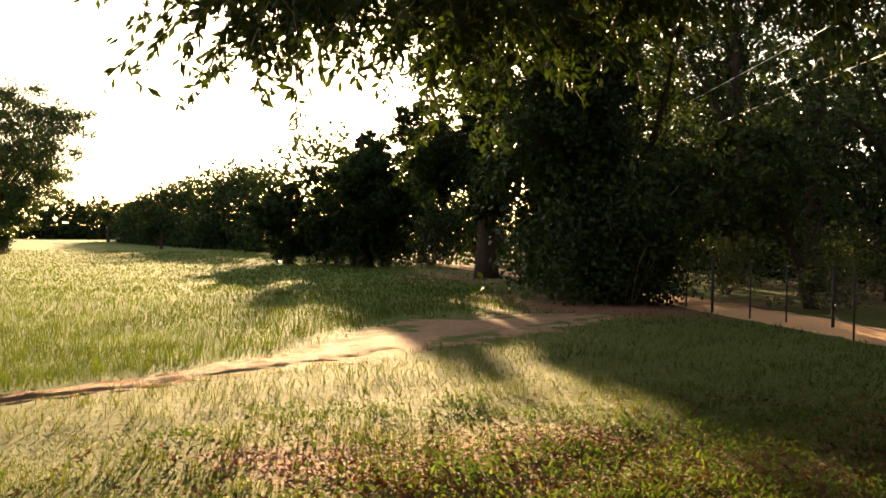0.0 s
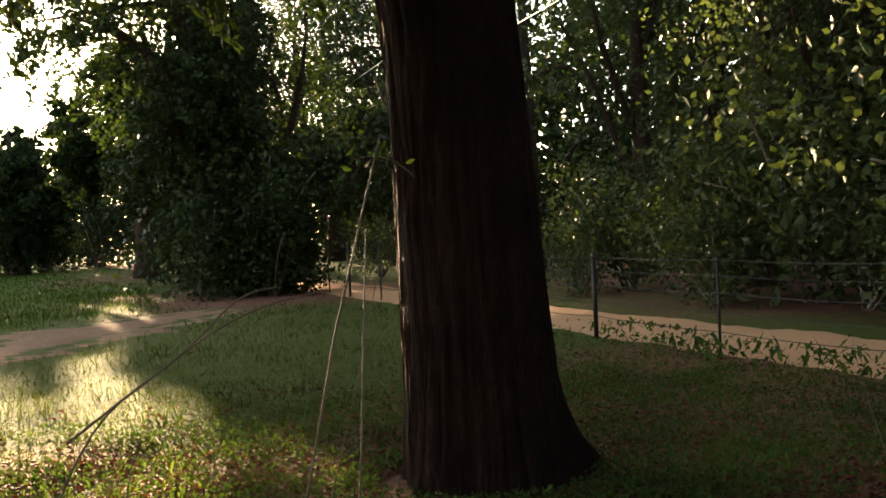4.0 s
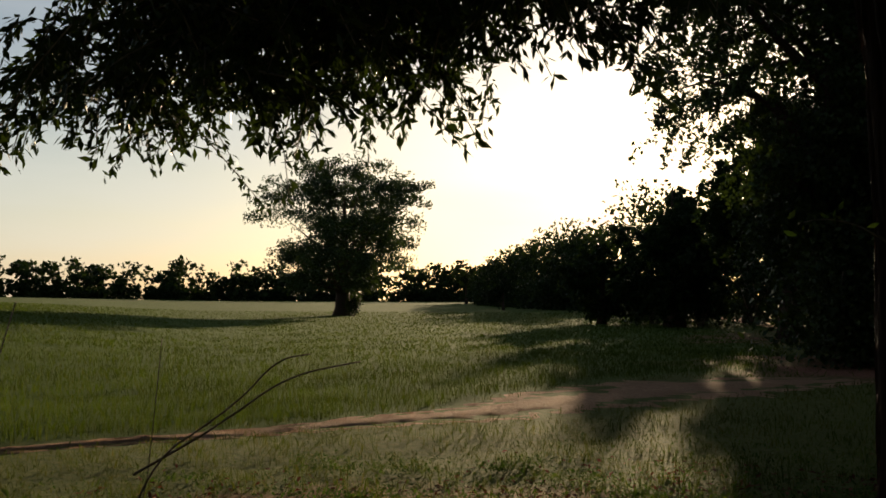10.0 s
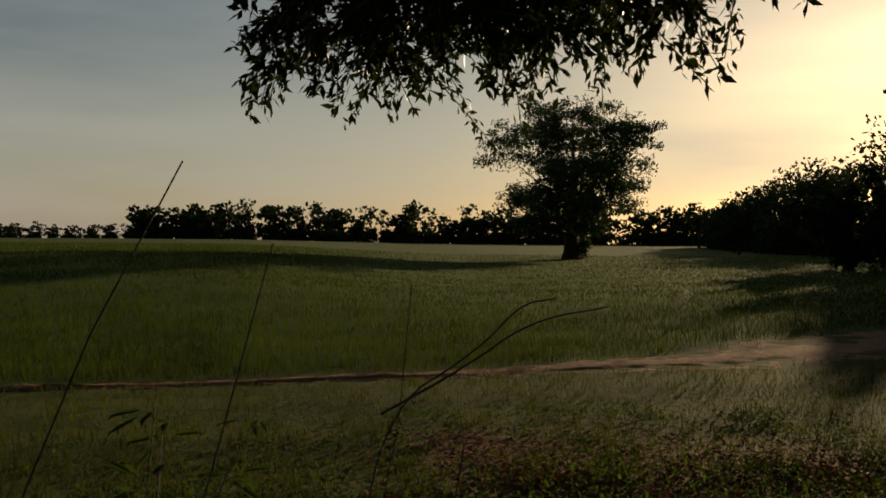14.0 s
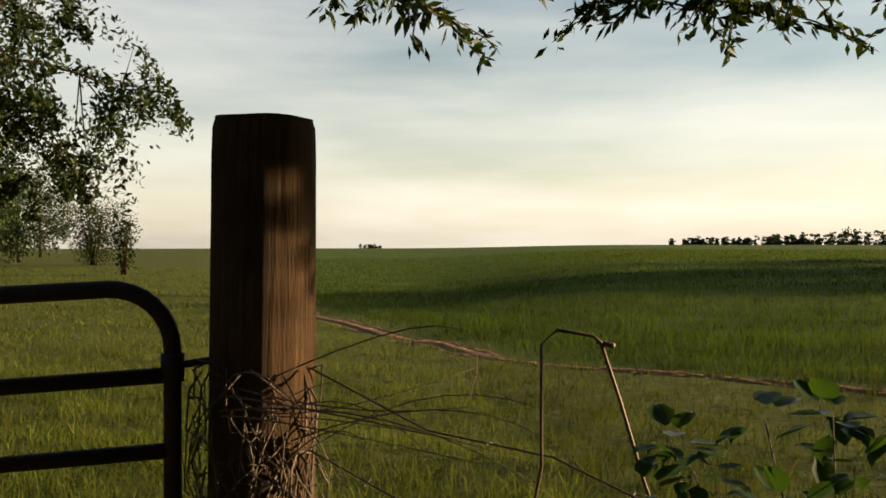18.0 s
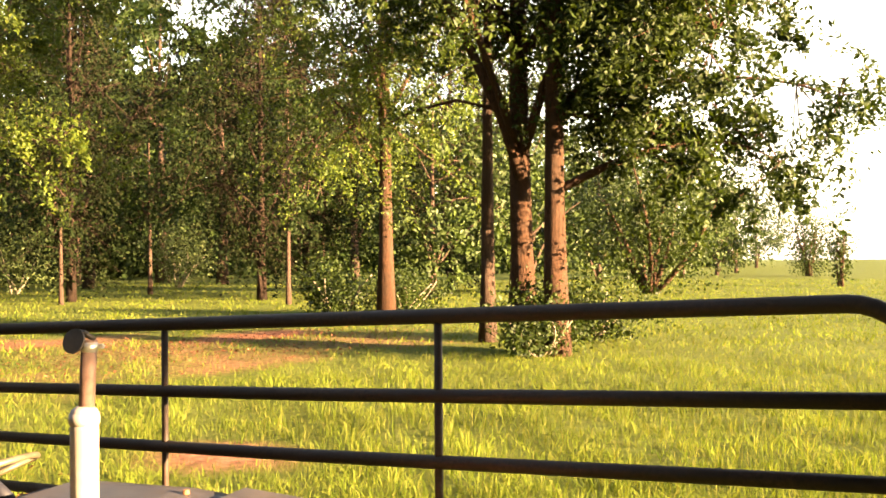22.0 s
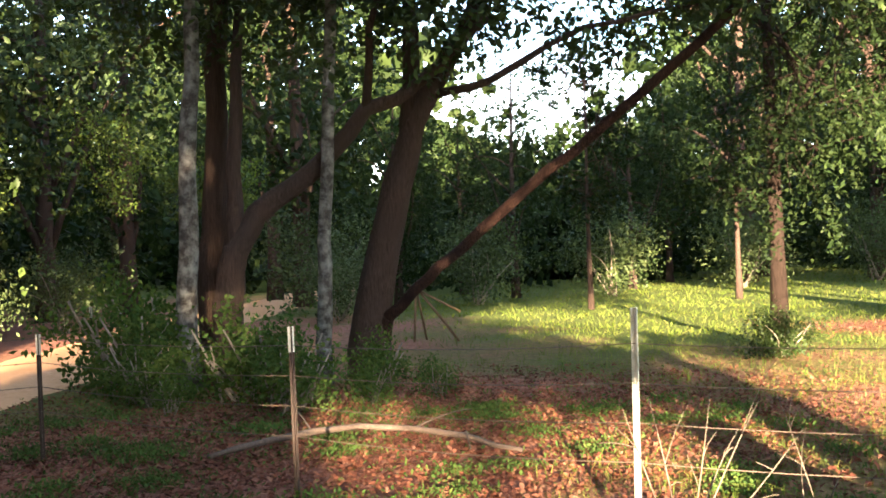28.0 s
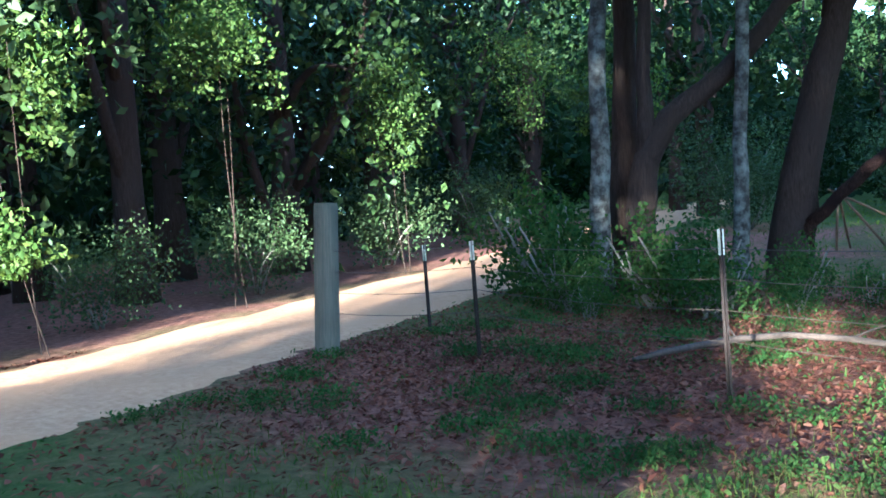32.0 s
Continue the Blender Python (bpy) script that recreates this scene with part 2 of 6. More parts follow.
SEAT_VINYL = mottled("grey_vinyl", (0.04, 0.038, 0.038), (0.075, 0.07, 0.068), 90, 5, 0.65, None, 0.15, dist=0.002, gloss=0.2)
SEAT_BLACK = mottled("black_vinyl", (0.008, 0.008, 0.014), (0.017, 0.017, 0.026), 90, 5, 0.6, None, 0.15, dist=0.002, gloss=0.3)
HOOD_GREY = mottled("faded_hood_paint", (0.026, 0.027, 0.034), (0.052, 0.051, 0.06), 14, 3, 0.5, None, 0.2, third=(0.07, 0.055, 0.053), dist=0.003, gloss=0.3)
HOOD_RED = mottled("faded_red_paint", (0.24, 0.06, 0.035), (0.36, 0.11, 0.06), 14, 3, 0.5, None, 0.2, dist=0.003)
RUBBER = mottled("black_rubber", (0.015, 0.015, 0.015), (0.035, 0.033, 0.03), 50, 5, 0.75)
PLASTIC_TAN = mottled("sun_bleached_plastic", (0.045, 0.032, 0.02), (0.12, 0.088, 0.052), 40, 5, 0.5, None, 0.15, dist=0.002)
PIPE_RUST = mottled("rusty_pipe", (0.07, 0.035, 0.028), (0.2, 0.125, 0.105), 40, 6, 0.65, None, 0.3, 0.15, dist=0.003, gloss=0.25)
LENS_WHITE = mottled("headlight_lens", (0.6, 0.58, 0.52), (0.75, 0.73, 0.66), 30, 6, 0.2)
SAND = mottled("sandy_road", (0.42, 0.21, 0.105), (0.64, 0.375, 0.2), 14, 0.8, 0.95, None, 0.6, third=(0.52, 0.28, 0.14), dist=0.03, gloss=0.08)
DIRT = mottled("track_dirt", (0.17, 0.095, 0.06), (0.4, 0.25, 0.155), 16, 1.1, 0.95, None, 0.9, third=(0.24, 0.14, 0.085), dist=0.06, gloss=0.08)


def ground_material():
    m, n, l, b = base_mat("meadow_ground", 0.95)
    b.inputs["Specular IOR Level"].default_value = 0.05
    fine = noise_tex(n, l, 9, 8, 0.7)
    big = noise_tex(n, l, 0.35, 5)
    g = ramp(n, [(0.3, (0.05, 0.058, 0.018)), (0.5, (0.08, 0.098, 0.024)), (0.72, (0.125, 0.12, 0.04))])
    l.new(fine.outputs["Fac"], g.inputs[0])
    g2 = ramp(n, [(0.35, (0.05, 0.08, 0.014)), (0.65, (0.07, 0.105, 0.018))])
    l.new(big.outputs["Fac"], g2.inputs[0])
    lit = ramp(n, [(0.3, (0.08, 0.038, 0.026)), (0.5, (0.2, 0.09, 0.06)), (0.7, (0.34, 0.16, 0.11))])
    l.new(fine.outputs["Fac"], lit.inputs[0])
    f = n.new("ShaderNodeAttribute")
    f.attribute_name = "field"
    t = n.new("ShaderNodeAttribute")
    t.attribute_name = "litter"
    col = mix(n, l, f.outputs["Fac"], g.outputs[0], g2.outputs[0])
    add = n.new("ShaderNodeMath")
    add.operation = "MULTIPLY_ADD"
    l.new(big.outputs["Fac"], add.inputs[0])
    add.inputs[1].default_value = 0.9
    l.new(t.outputs["Fac"], add.inputs[2])
    st = ramp(n, [(0.62, (0, 0, 0)), (0.95, (1, 1, 1))])
    l.new(add.outputs[0], st.inputs[0])
    l.new(mix(n, l, st.outputs[0], col, lit.outputs[0]), b.inputs["Base Color"])
    bump(n, l, b, fine.outputs["Fac"], 0.8, 0.06)
    return m


GROUND = ground_material()


# ---- builders ----
def empty(name, at=(0, 0, 0), rz=0.0):
    ob = new(name)
    ob.matrix_basis = pose(*at, 0, 0, rz)
    return ob


def mesh_ob(name, verts, faces, material, parent=None, label="", smooth=False):
    me = bpy.data.meshes.new(name)
    me.from_pydata([tuple(v) for v in verts], [], [tuple(f) for f in faces])
    me.materials.append(material)
    if smooth:
        me.polygons.foreach_set("use_smooth", [True] * len(me.polygons))
    me.update()
    ob = new(name, me)
    if parent:
        ob.parent = parent
    if label:
        tagged(ob, label)
    return ob


def array_mesh(name, co, corners, material, sides=3):
    """A mesh straight from arrays: co (n, 3) and corners (m, sides)."""
    me = bpy.data.meshes.new(name)
    co, corners = np.asarray(co, np.float32), np.asarray(corners, np.int32)
    me.vertices.add(len(co))
    me.vertices.foreach_set("co", co.ravel())
    me.loops.add(corners.size)
    me.loops.foreach_set("vertex_index", corners.ravel())
    me.polygons.add(len(corners))
    me.polygons.foreach_set("loop_start", np.arange(0, corners.size, sides, dtype=np.int32))
    me.materials.append(material)
    me.update(calc_edges=True)
    return me


def part(name, bm, material, parent, label="", smooth=False):
    me = bpy.data.meshes.new(name)
    bm.to_mesh(me)
    bm.free()
    me.materials.append(material)
    if smooth:
        me.polygons.foreach_set("use_smooth", [True] * len(me.polygons))
    ob = new(name, me)
    if parent:
        ob.parent = parent
    if label:
        tagged(ob, label)
    return ob


def box(size, at=(0, 0, 0), bevel=0.0, turn=None):
    bm = bmesh.new()
    bmesh.ops.create_cube(bm, size=1, matrix=Matrix.Translation(at) @ (turn or Matrix()) @ Matrix.Diagonal((*size, 1)))
    if bevel:
        bmesh.ops.bevel(bm, geom=bm.edges[:], offset=bevel, segments=2, affect="EDGES")
    return bm


def tube_data(points, radii, sides=8, wob=0.0, rng=None, cap=True):
    """Vertices and faces of a tube along points, with a radius for each."""
    pts = [Vector(p) for p in points]
    verts, faces = [], []
    up = Vector((0.31, 0.17, 0.93))
    for i, p in enumerate(pts):
        d = (pts[min(i + 1, len(pts) - 1)] - pts[max(i - 1, 0)]).normalized()
        a = d.cross(up)
        if a.length < 0.05:
            a = d.cross(Vector((1, 0, 0)))
        a.normalize()
        c = a.cross(d)
        for k in range(sides):
            t = 2 * math.pi * k / sides
            r = radii[i] * (1 + (rng.uniform(-wob, wob) if rng else 0))
            verts.append(p + (a * math.cos(t) + c * math.sin(t)) * r)
    for i in range(len(pts) - 1):
        for k in range(sides):
            k2 = (k + 1) % sides
            faces.append((i * sides + k, i * sides + k2, (i + 1) * sides + k2, (i + 1) * sides + k))
    if cap:
        faces.append(tuple(reversed(range(sides))))
        faces.append(tuple(range((len(pts) - 1) * sides, len(pts) * sides)))
    return verts, faces


def tube(name, points, radii, material, parent=None, label="", sides=8, wob=0.0, rng=None):
    if not isinstance(radii, (list, tuple)):
        radii = [radii] * len(points)
    v, f = tube_data(points, radii, sides, wob, rng)
    return mesh_ob(name, v, f, material, parent, label, True)


def bezier(a, b, c, n):
    a, b, c = Vector(a), Vector(b), Vector(c)
    return [a * (1 - t) ** 2 + b * 2 * t * (1 - t) + c * t * t for t in [i / n for i in range(n + 1)]]


def leaf_mesh(name, centres, size, material, rng, long=1.8, droop=0.0, fold=0.18, ways=None):
    """Leaves, each two triangles folded along the midrib, one at every centre."""
    n = len(centres)
    a = rng.normal(size=(n, 3))
    a[:, 2] -= droop
    if ways is not None:
        a = a * 0.55 + ways
    a /= np.linalg.norm(a, axis=1)[:, None]
    b = np.cross(a, rng.normal(size=(n, 3)))
    b /= np.linalg.norm(b, axis=1)[:, None]
    c = np.cross(a, b)
    s = (size * rng.uniform(0.65, 1.3, n))[:, None]
    w = s / long
    if ways is not None:
        centres = centres + a * s * 0.5
    base = centres - a * s * 0.5
    tip = centres + a * s * 0.5
    e1 = centres + b * w * 0.5 + c * w * fold
    e2 = centres - b * w * 0.5 + c * w * fold
    co = np.stack([base, e1, tip, e2], 1).reshape(-1, 3)
    i = np.arange(n)[:, None] * 4
    tri = np.concatenate([i + np.array([[0, 1, 2]]), i + np.array([[0, 2, 3]])], 1).reshape(-1, 3)
    return array_mesh(name, co, tri, material)


def in_poly(px, py, poly):
    ok = np.zeros(len(px), bool)
    j = len(poly) - 1
    for i in range(len(poly)):
        (xi, yi), (xj, yj) = poly[i], poly[j]
        ok ^= ((yi > py) != (yj > py)) & (px < (xj - xi) * (py - yi) / (yj - yi + 1e-12) + xi)
        j = i
    return ok


# ---- plan ----
# middle line and half width of the wheel track, the road, and the fence along it
TRACK = [(-90, -8.5), (-50, -5), (-30, -2.6), (-20, 0.0), (-15.5, 1.3), (-12.6, 2.4), (-10.7, 4.2), (-8.9, 6.2), (-6.9, 8.7), (-5.3, 10.9), (-4.2, 12.8),
         (-3.4, 15.0), (-2.3, 17.2), (-1.1, 18.8), (0.4, 20.2)]
TRACK_HALF = [0.3, 0.3, 0.3, 0.35, 0.35, 0.2, 0.12, 0.14, 0.22, 0.45, 0.8, 1.25, 1.6, 1.3, 0.5]
ROAD = [(9.6, -45), (8.2, -24), (7.2, -15), (6.85, -8), (6.6, -4), (6.1, 2), (5.6, 8), (5.0, 12), (4.5, 16), (3.6, 23), (2.6, 30), (0.8, 42), (-2.0, 54), (-7.0, 75), (-14, 100)]
ROAD_HALF = [1.45, 1.45, 1.45, 1.45, 1.4, 1.2, 1.0, 0.95, 0.95, 0.95, 1.0, 1.2, 1.2, 1.2, 1.2]
FENCE = [(5.0, -8.0), (4.95, 0.0), (4.75, 7.0), (4.35, 9.2), (4.1, 11.6), (3.8, 13.2), (3.6, 15.6), (4.05, 17.6), (3.6, 18.7), (3.25, 19.8), (2.95, 21.5), (2.8, 23.2)]
FIELD = [(-90, -7), (-50, -4), (-30, -1.7), (-20, 0.7), (-15.5, 2.0), (-12.8, 3.0), (-11, 4.6), (-9.1, 6.5), (-7.1, 9.1), (-5.7, 11.3), (-4.8, 13.6), (-4.3, 16.6),
         (-2.9, 19.7), (-1.0, 21.5), (-1.5, 30), (-4.5, 45), (-14, 75), (-40, 130), (-80, 260), (-300, 400), (-600, 100), (-500, -60)]


def ground_z(x, y):
    d = np.hypot(x, y)
    z = -0.012 * np.maximum(d - 245, 0)
    # the field swells gently on its open side
    way = np.degrees(np.arctan2(-x, y))
    wide = np.clip((way - 32) / 16, 0, 1) * np.clip((86 - way) / 14, 0, 1)
    far = np.clip((d - 11) / 30, 0, 1)
    z = z + 0.85 * wide * wide * (3 - 2 * wide) * far * far * (3 - 2 * far)
    near = np.clip(1 - d / 60, 0, 1)
    z = z + near * 0.025 * (np.sin(x * 1.3 + 0.7 * y) * np.sin(y * 1.1 - 0.4 * x) + 0.6 * np.sin(x * 3.1 - y * 2.3))
    return z


def axis_steps():
    out = [0.0]
    while out[-1] < 3200:
        out.append(out[-1] + max(0.35, 0.08 * out[-1]))
    return np.array([-v for v in out[:0:-1]] + out)


ax = axis_steps()
GX, GY = np.meshgrid(ax, ax, indexing="ij")
gx, gy = GX.ravel(), GY.ravel()
gz = ground_z(gx, gy)
gk = len(ax)
gi = (np.arange(gk - 1)[:, None] * gk + np.arange(gk - 1)[None, :]).ravel()
me = array_mesh("ground", np.stack([gx, gy, gz], 1), np.stack([gi, gi + gk, gi + gk + 1, gi + 1], 1), GROUND, 4)
me.polygons.foreach_set("use_smooth", [True] * len(me.polygons))
at_field = me.attributes.new("field", "FLOAT", "POINT")
at_field.data.foreach_set("value", in_poly(gx, gy, FIELD).astype(np.float32))
at_litter = me.attributes.new("litter", "FLOAT", "POINT")


def litter_of(x, y):
    """How much of the ground is bare or under fallen leaves."""
    v = np.zeros(len(x))
    patch = random.Random(77)
    small = [(patch.uniform(-4.5, 2.8), patch.uniform(3.2, 7.2), patch.uniform(0.25, 0.6), patch.uniform(0.14, 0.28), patch.uniform(0.45, 0.65)) for _ in range(26)]
    small += [(patch.uniform(-6, 3.5), patch.uniform(-11, -3.5), patch.uniform(0.3, 0.8), patch.uniform(0.3, 0.8), patch.uniform(0.4, 0.6)) for _ in range(16)]
    for cx, cy, rx, ry, k in (*small, (2.2, -7.5, 3.6, 3.0, 0.62), (0.3, -9.8, 2.4, 2.6, 0.55), (0.8, 5.6, 2.2, 1.8, 0.5), (1.9, 4.6, 1.3, 1.1, 0.6), (3.2, 7.5, 2.5, 3.5, 0.35), (-11.5, -11.5, 5.0, 2.4, 0.3),
                              (-7.6, -17.2, 3.0, 2.0, 0.5), (-9.6, -16.9, 1.7, 0.9, 0.6), (-11.9, -15.3, 1.7, 0.9, 0.62), (-14.2, -13.3, 1.8, 0.9, 0.6), (-10.6, -10.1, 1.5, 0.8, 0.5), (-3.6, -12.4, 2.8, 2.6, 0.4), (-1.6, -8.4, 2.8, 2.2, 0.4), (-2.0, 6.6, 1.8, 1.6, 0.35), (1.5, 24, 4, 4, 0.5),
                              (6, -19, 5, 6, 0.5), (14, 0, 7.0, 40, 0.55), (-1.5, 40, 4, 8, 0.3), (3.0, -15, 3.5, 4, 0.4)):
        q = np.hypot((x - cx) / rx, (y - cy) / ry)
        v = np.maximum(v, k * np.clip(1.6 - q, 0, 1))
    return v


at_litter.data.foreach_set("value", litter_of(gx, gy).astype(np.float32))
ground = tagged(new("ground", me), "flat green meadow ground with bare patches", "ground", kind="structure")


def ribbon(name, line, halves, material, label, lift, rut=0.0, sub=14, cross=15, frayed=0.12):
    """A strip of bare earth along a line, with wheel ruts and a frayed edge."""
    rng = np.random.default_rng(5)
    pts, hw = [], []
    for i in range(len(line) - 1):
        p0, p1, p2, p3 = (np.array(line[min(max(i + k, 0), len(line) - 1)]) for k in (-1, 0, 1, 2))
        for t in np.arange(sub) / sub:
            pts.append(0.5 * (2 * p1 + (p2 - p0) * t + (2 * p0 - 5 * p1 + 4 * p2 - p3) * t * t + (3 * p1 - p0 - 3 * p2 + p3) * t ** 3))
            hw.append(halves[i] * (1 - t) + halves[i + 1] * t)
    pts, hw = np.array(pts), np.array(hw)
    d = np.gradient(pts, axis=0)
    d /= np.linalg.norm(d, axis=1)[:, None]
    nrm = np.stack([d[:, 1], -d[:, 0]], 1)
    u = np.linspace(-1, 1, cross)
    fray = 1 + frayed * rng.normal(size=(len(pts), 2))
    co = []
    for k, q in enumerate(u):
        side = fray[:, 0] if q < 0 else fray[:, 1]
        xy = pts + nrm * (q * hw * side)[:, None]
        z = ground_z(xy[:, 0], xy[:, 1]) + lift * (1 - abs(q) ** 4) - 0.012
        z = z - rut * (1 + 0.4 * np.sin(pts[:, 1] * 1.7)) * (np.exp(-((abs(q) - 0.5) / 0.16) ** 2)) + 0.009 * rng.normal(size=len(pts)) * (abs(q) < 0.95)
        co.append(np.stack([xy[:, 0], xy[:, 1], z], 1))
    co = np.stack(co, 1).reshape(-1, 3)
    i = (np.arange(len(pts) - 1)[:, None] * cross + np.arange(cross - 1)[None, :]).ravel()
    m = array_mesh(name, co, np.stack([i, i + 1, i + cross + 1, i + cross], 1), material, 4)
    m.polygons.foreach_set("use_smooth", [True] * len(m.polygons))
    return tagged(new(name, m), label, "road", kind="structure")


ribbon("dirt_track", TRACK, TRACK_HALF, DIRT, "rutted reddish dirt track through the grass", 0.03, 0.03)
ribbon("road", ROAD, ROAD_HALF, SAND, "pale sandy country road", 0.06, 0.015, frayed=0.04)


# ---- trees ----
def limb_points(a, b, rng, sag=0.0, n=6, wob=0.12):
    a, b = np.array(a, float), np.array(b, float)
    mid = (a + b) / 2 + rng.normal(size=3) * np.linalg.norm(b - a) * wob + np.array([0, 0, sag])
    return [tuple(p) for p in bezier(a, mid, b, n)]


def make_tree(name, label, height, radius, crown, leaf, leaves, seed, bark=None, leaf_material=None, clear=0.25, limbs=9, lean=(0.0, 0.0), spread=0.5, droop=0.0,
              long=1.8, twigs=4, category="tree", limb_bark=None):
    """A tree at the origin: tapered trunk, limbs, and a crown of leaf clusters round the limbs' ends.
    crown: middle (x, y, z) and half axes of the space that it fills."""
    rng = np.random.default_rng(seed)
    bark, leaf_material = bark or BARK, leaf_material or LEAF_DARK
    root = empty(name)
    c, h = np.array(crown[0], float), np.array(crown[1], float)
    top = np.array([lean[0], lean[1], height * 0.92])
    n = 9
    pts, rad = [], []
    for i in range(n + 1):
        t = i / n
        p = top * t + np.array([math.sin(t * 5 + seed), math.cos(t * 4 + seed), 0]) * radius * 0.5 * t
        pts.append(tuple(p))
        rad.append(radius * (1.0 + 0.38 * math.exp(-t * 26)) * (1 - 0.86 * t))
    pts[0] = (0, 0, -0.15)
    tube("trunk", pts, rad, bark, root, sides=10, wob=0.06, rng=random.Random(seed))
    ends = []
    for k in range(limbs):
        t = clear + (0.95 - clear) * (k + rng.uniform(0, 0.8)) / limbs
        q = np.array(pts[min(int(t * n), n)])
        for _ in range(40):
            d = rng.normal(size=3)
            d /= np.linalg.norm(d)
            e = c + d * h * rng.uniform(0.55, 0.95)
            if e[2] > q[2] - 0.35 * h[2] and abs(e[2] - q[2]) < 0.9 * h[2]:
                break
        lp = limb_points(q, e, rng, 0.15 * h[2])
        r0 = radius * (1 - 0.8 * t) * 0.5
        tube("limb", lp, [r0 * (1 - 0.85 * i / 6) for i in range(7)], limb_bark or bark, root, sides=6)
        ends += lp[2:]
    centres = []
    ends = np.array(ends)
    sprays = twigs + 1
    per = max(6, leaves // (len(ends) * sprays))
    tv, tf = [], []
    for e in ends:
        for _ in range(sprays):
            o = np.clip(rng.normal(size=3), -1.4, 1.4) * h * 0.3 * spread
            cl = e + o
            q = (cl - c) / h
            m = np.linalg.norm(q)
            if m > 0.95:
                cl = c + q / m * h * rng.uniform(0.75, 0.98)
            # a leafy spray: a branchlet growing outwards, with leaves in a flat fan along it
            out = q / max(m, 0.2) * (1, 1, 0.35) + rng.normal(size=3) * (0.5, 0.5, 0.22)
            out /= np.linalg.norm(out)
            side = np.cross(out, (0, 0, 1.0)) + rng.normal(size=3) * 0.2
            side /= np.linalg.norm(side)
            ln = min(float(np.mean(h)) * 0.3, 1.35) * rng.uniform(0.6, 1.4)
            k = int(per * rng.uniform(0.6, 1.4))
            t = rng.uniform(0.0, 1.0, k) ** 0.8
            w = 0.3 * ln * (1.15 - t) * np.clip(rng.normal(size=k), -1.8, 1.8)
            up = 0.11 * ln * np.clip(rng.normal(size=k), -1.8, 1.8)
            pts2 = cl + out * (t * ln)[:, None] + side * w[:, None]
            pts2[:, 2] += up - (0.22 + 0.5 * droop) * ln * t * t
            centres.append(pts2)
            if leaf < 0.16:
                v, f = tube_data([e, cl, cl + out * ln * 0.55 - (0, 0, 0.07 * ln)], [0.016, 0.011, 0.004], 3, cap=False)
                tf += [tuple(i + len(tv) for i in g) for g in f]
                tv += v
    if tv:
        tagged(mesh_ob("brushwood", tv, tf, limb_bark or bark, root), kind="stuff")
    centres = np.concatenate(centres)
    centres = centres[centres[:, 2] > 0.1]
    crown_ob = new("crown", leaf_mesh("crown", centres, leaf, leaf_material, rng, long, droop * 0.6))
    crown_ob.parent = root
    return tagged(root, label, category)


def shrub(name, label, half, leaf, leaves, seed, leaf_material=None, stems=5, long=1.8):
    rng = np.random.default_rng(seed)
    root = empty(name)
    h = np.array(half, float)
    cs = []
    for k in range(stems):
        a = rng.uniform(0, 6.28)
        e = np.array([math.cos(a) * h[0] * rng.uniform(0.3, 0.8), math.sin(a) * h[1] * rng.uniform(0.3, 0.8), h[2] * rng.uniform(0.8, 1.6)])
        lp = limb_points((rng.normal() * 0.08, rng.normal() * 0.08, -0.05), e, rng, 0.1)
        tube("stem", lp, [0.025 * (1 - 0.1 * i) for i in range(7)], TWIG, root, sides=5)
    blobs = 26
    for k in range(blobs):
        d = rng.normal(size=3)
        d /= np.linalg.norm(d)
        cl = np.array([0, 0, h[2]]) + d * h * rng.uniform(0.35, 0.98)
        m = int(leaves / blobs * rng.uniform(0.5, 1.5))
        s = h.mean() * 0.2
        cs.append(cl + rng.normal(size=(m, 3)) * s)
    cs = np.concatenate(cs)
    cs = cs[cs[:, 2] > 0.03]
    ob = new("foliage", leaf_mesh("foliage", cs, leaf, leaf_material or LEAF_DARK, rng, long))
    ob.parent = root
    return tagged(root, label, "shrub")


def put(ob, x, y, rz=0.0, s=1.0, z=0.0):
    ob.matrix_basis = pose(x, y, z, 0, 0, rz) @ Matrix.Diagonal((s, s, s, 1))
    return ob


def again(ob, x, y, rz=0.0, s=1.0, label="", z=0.0):
    o = copy_thing(ob, pose(x, y, z, 0, 0, rz))
    o.scale = (s, s, s)
    if label:
        tagged(o, label)
    return o


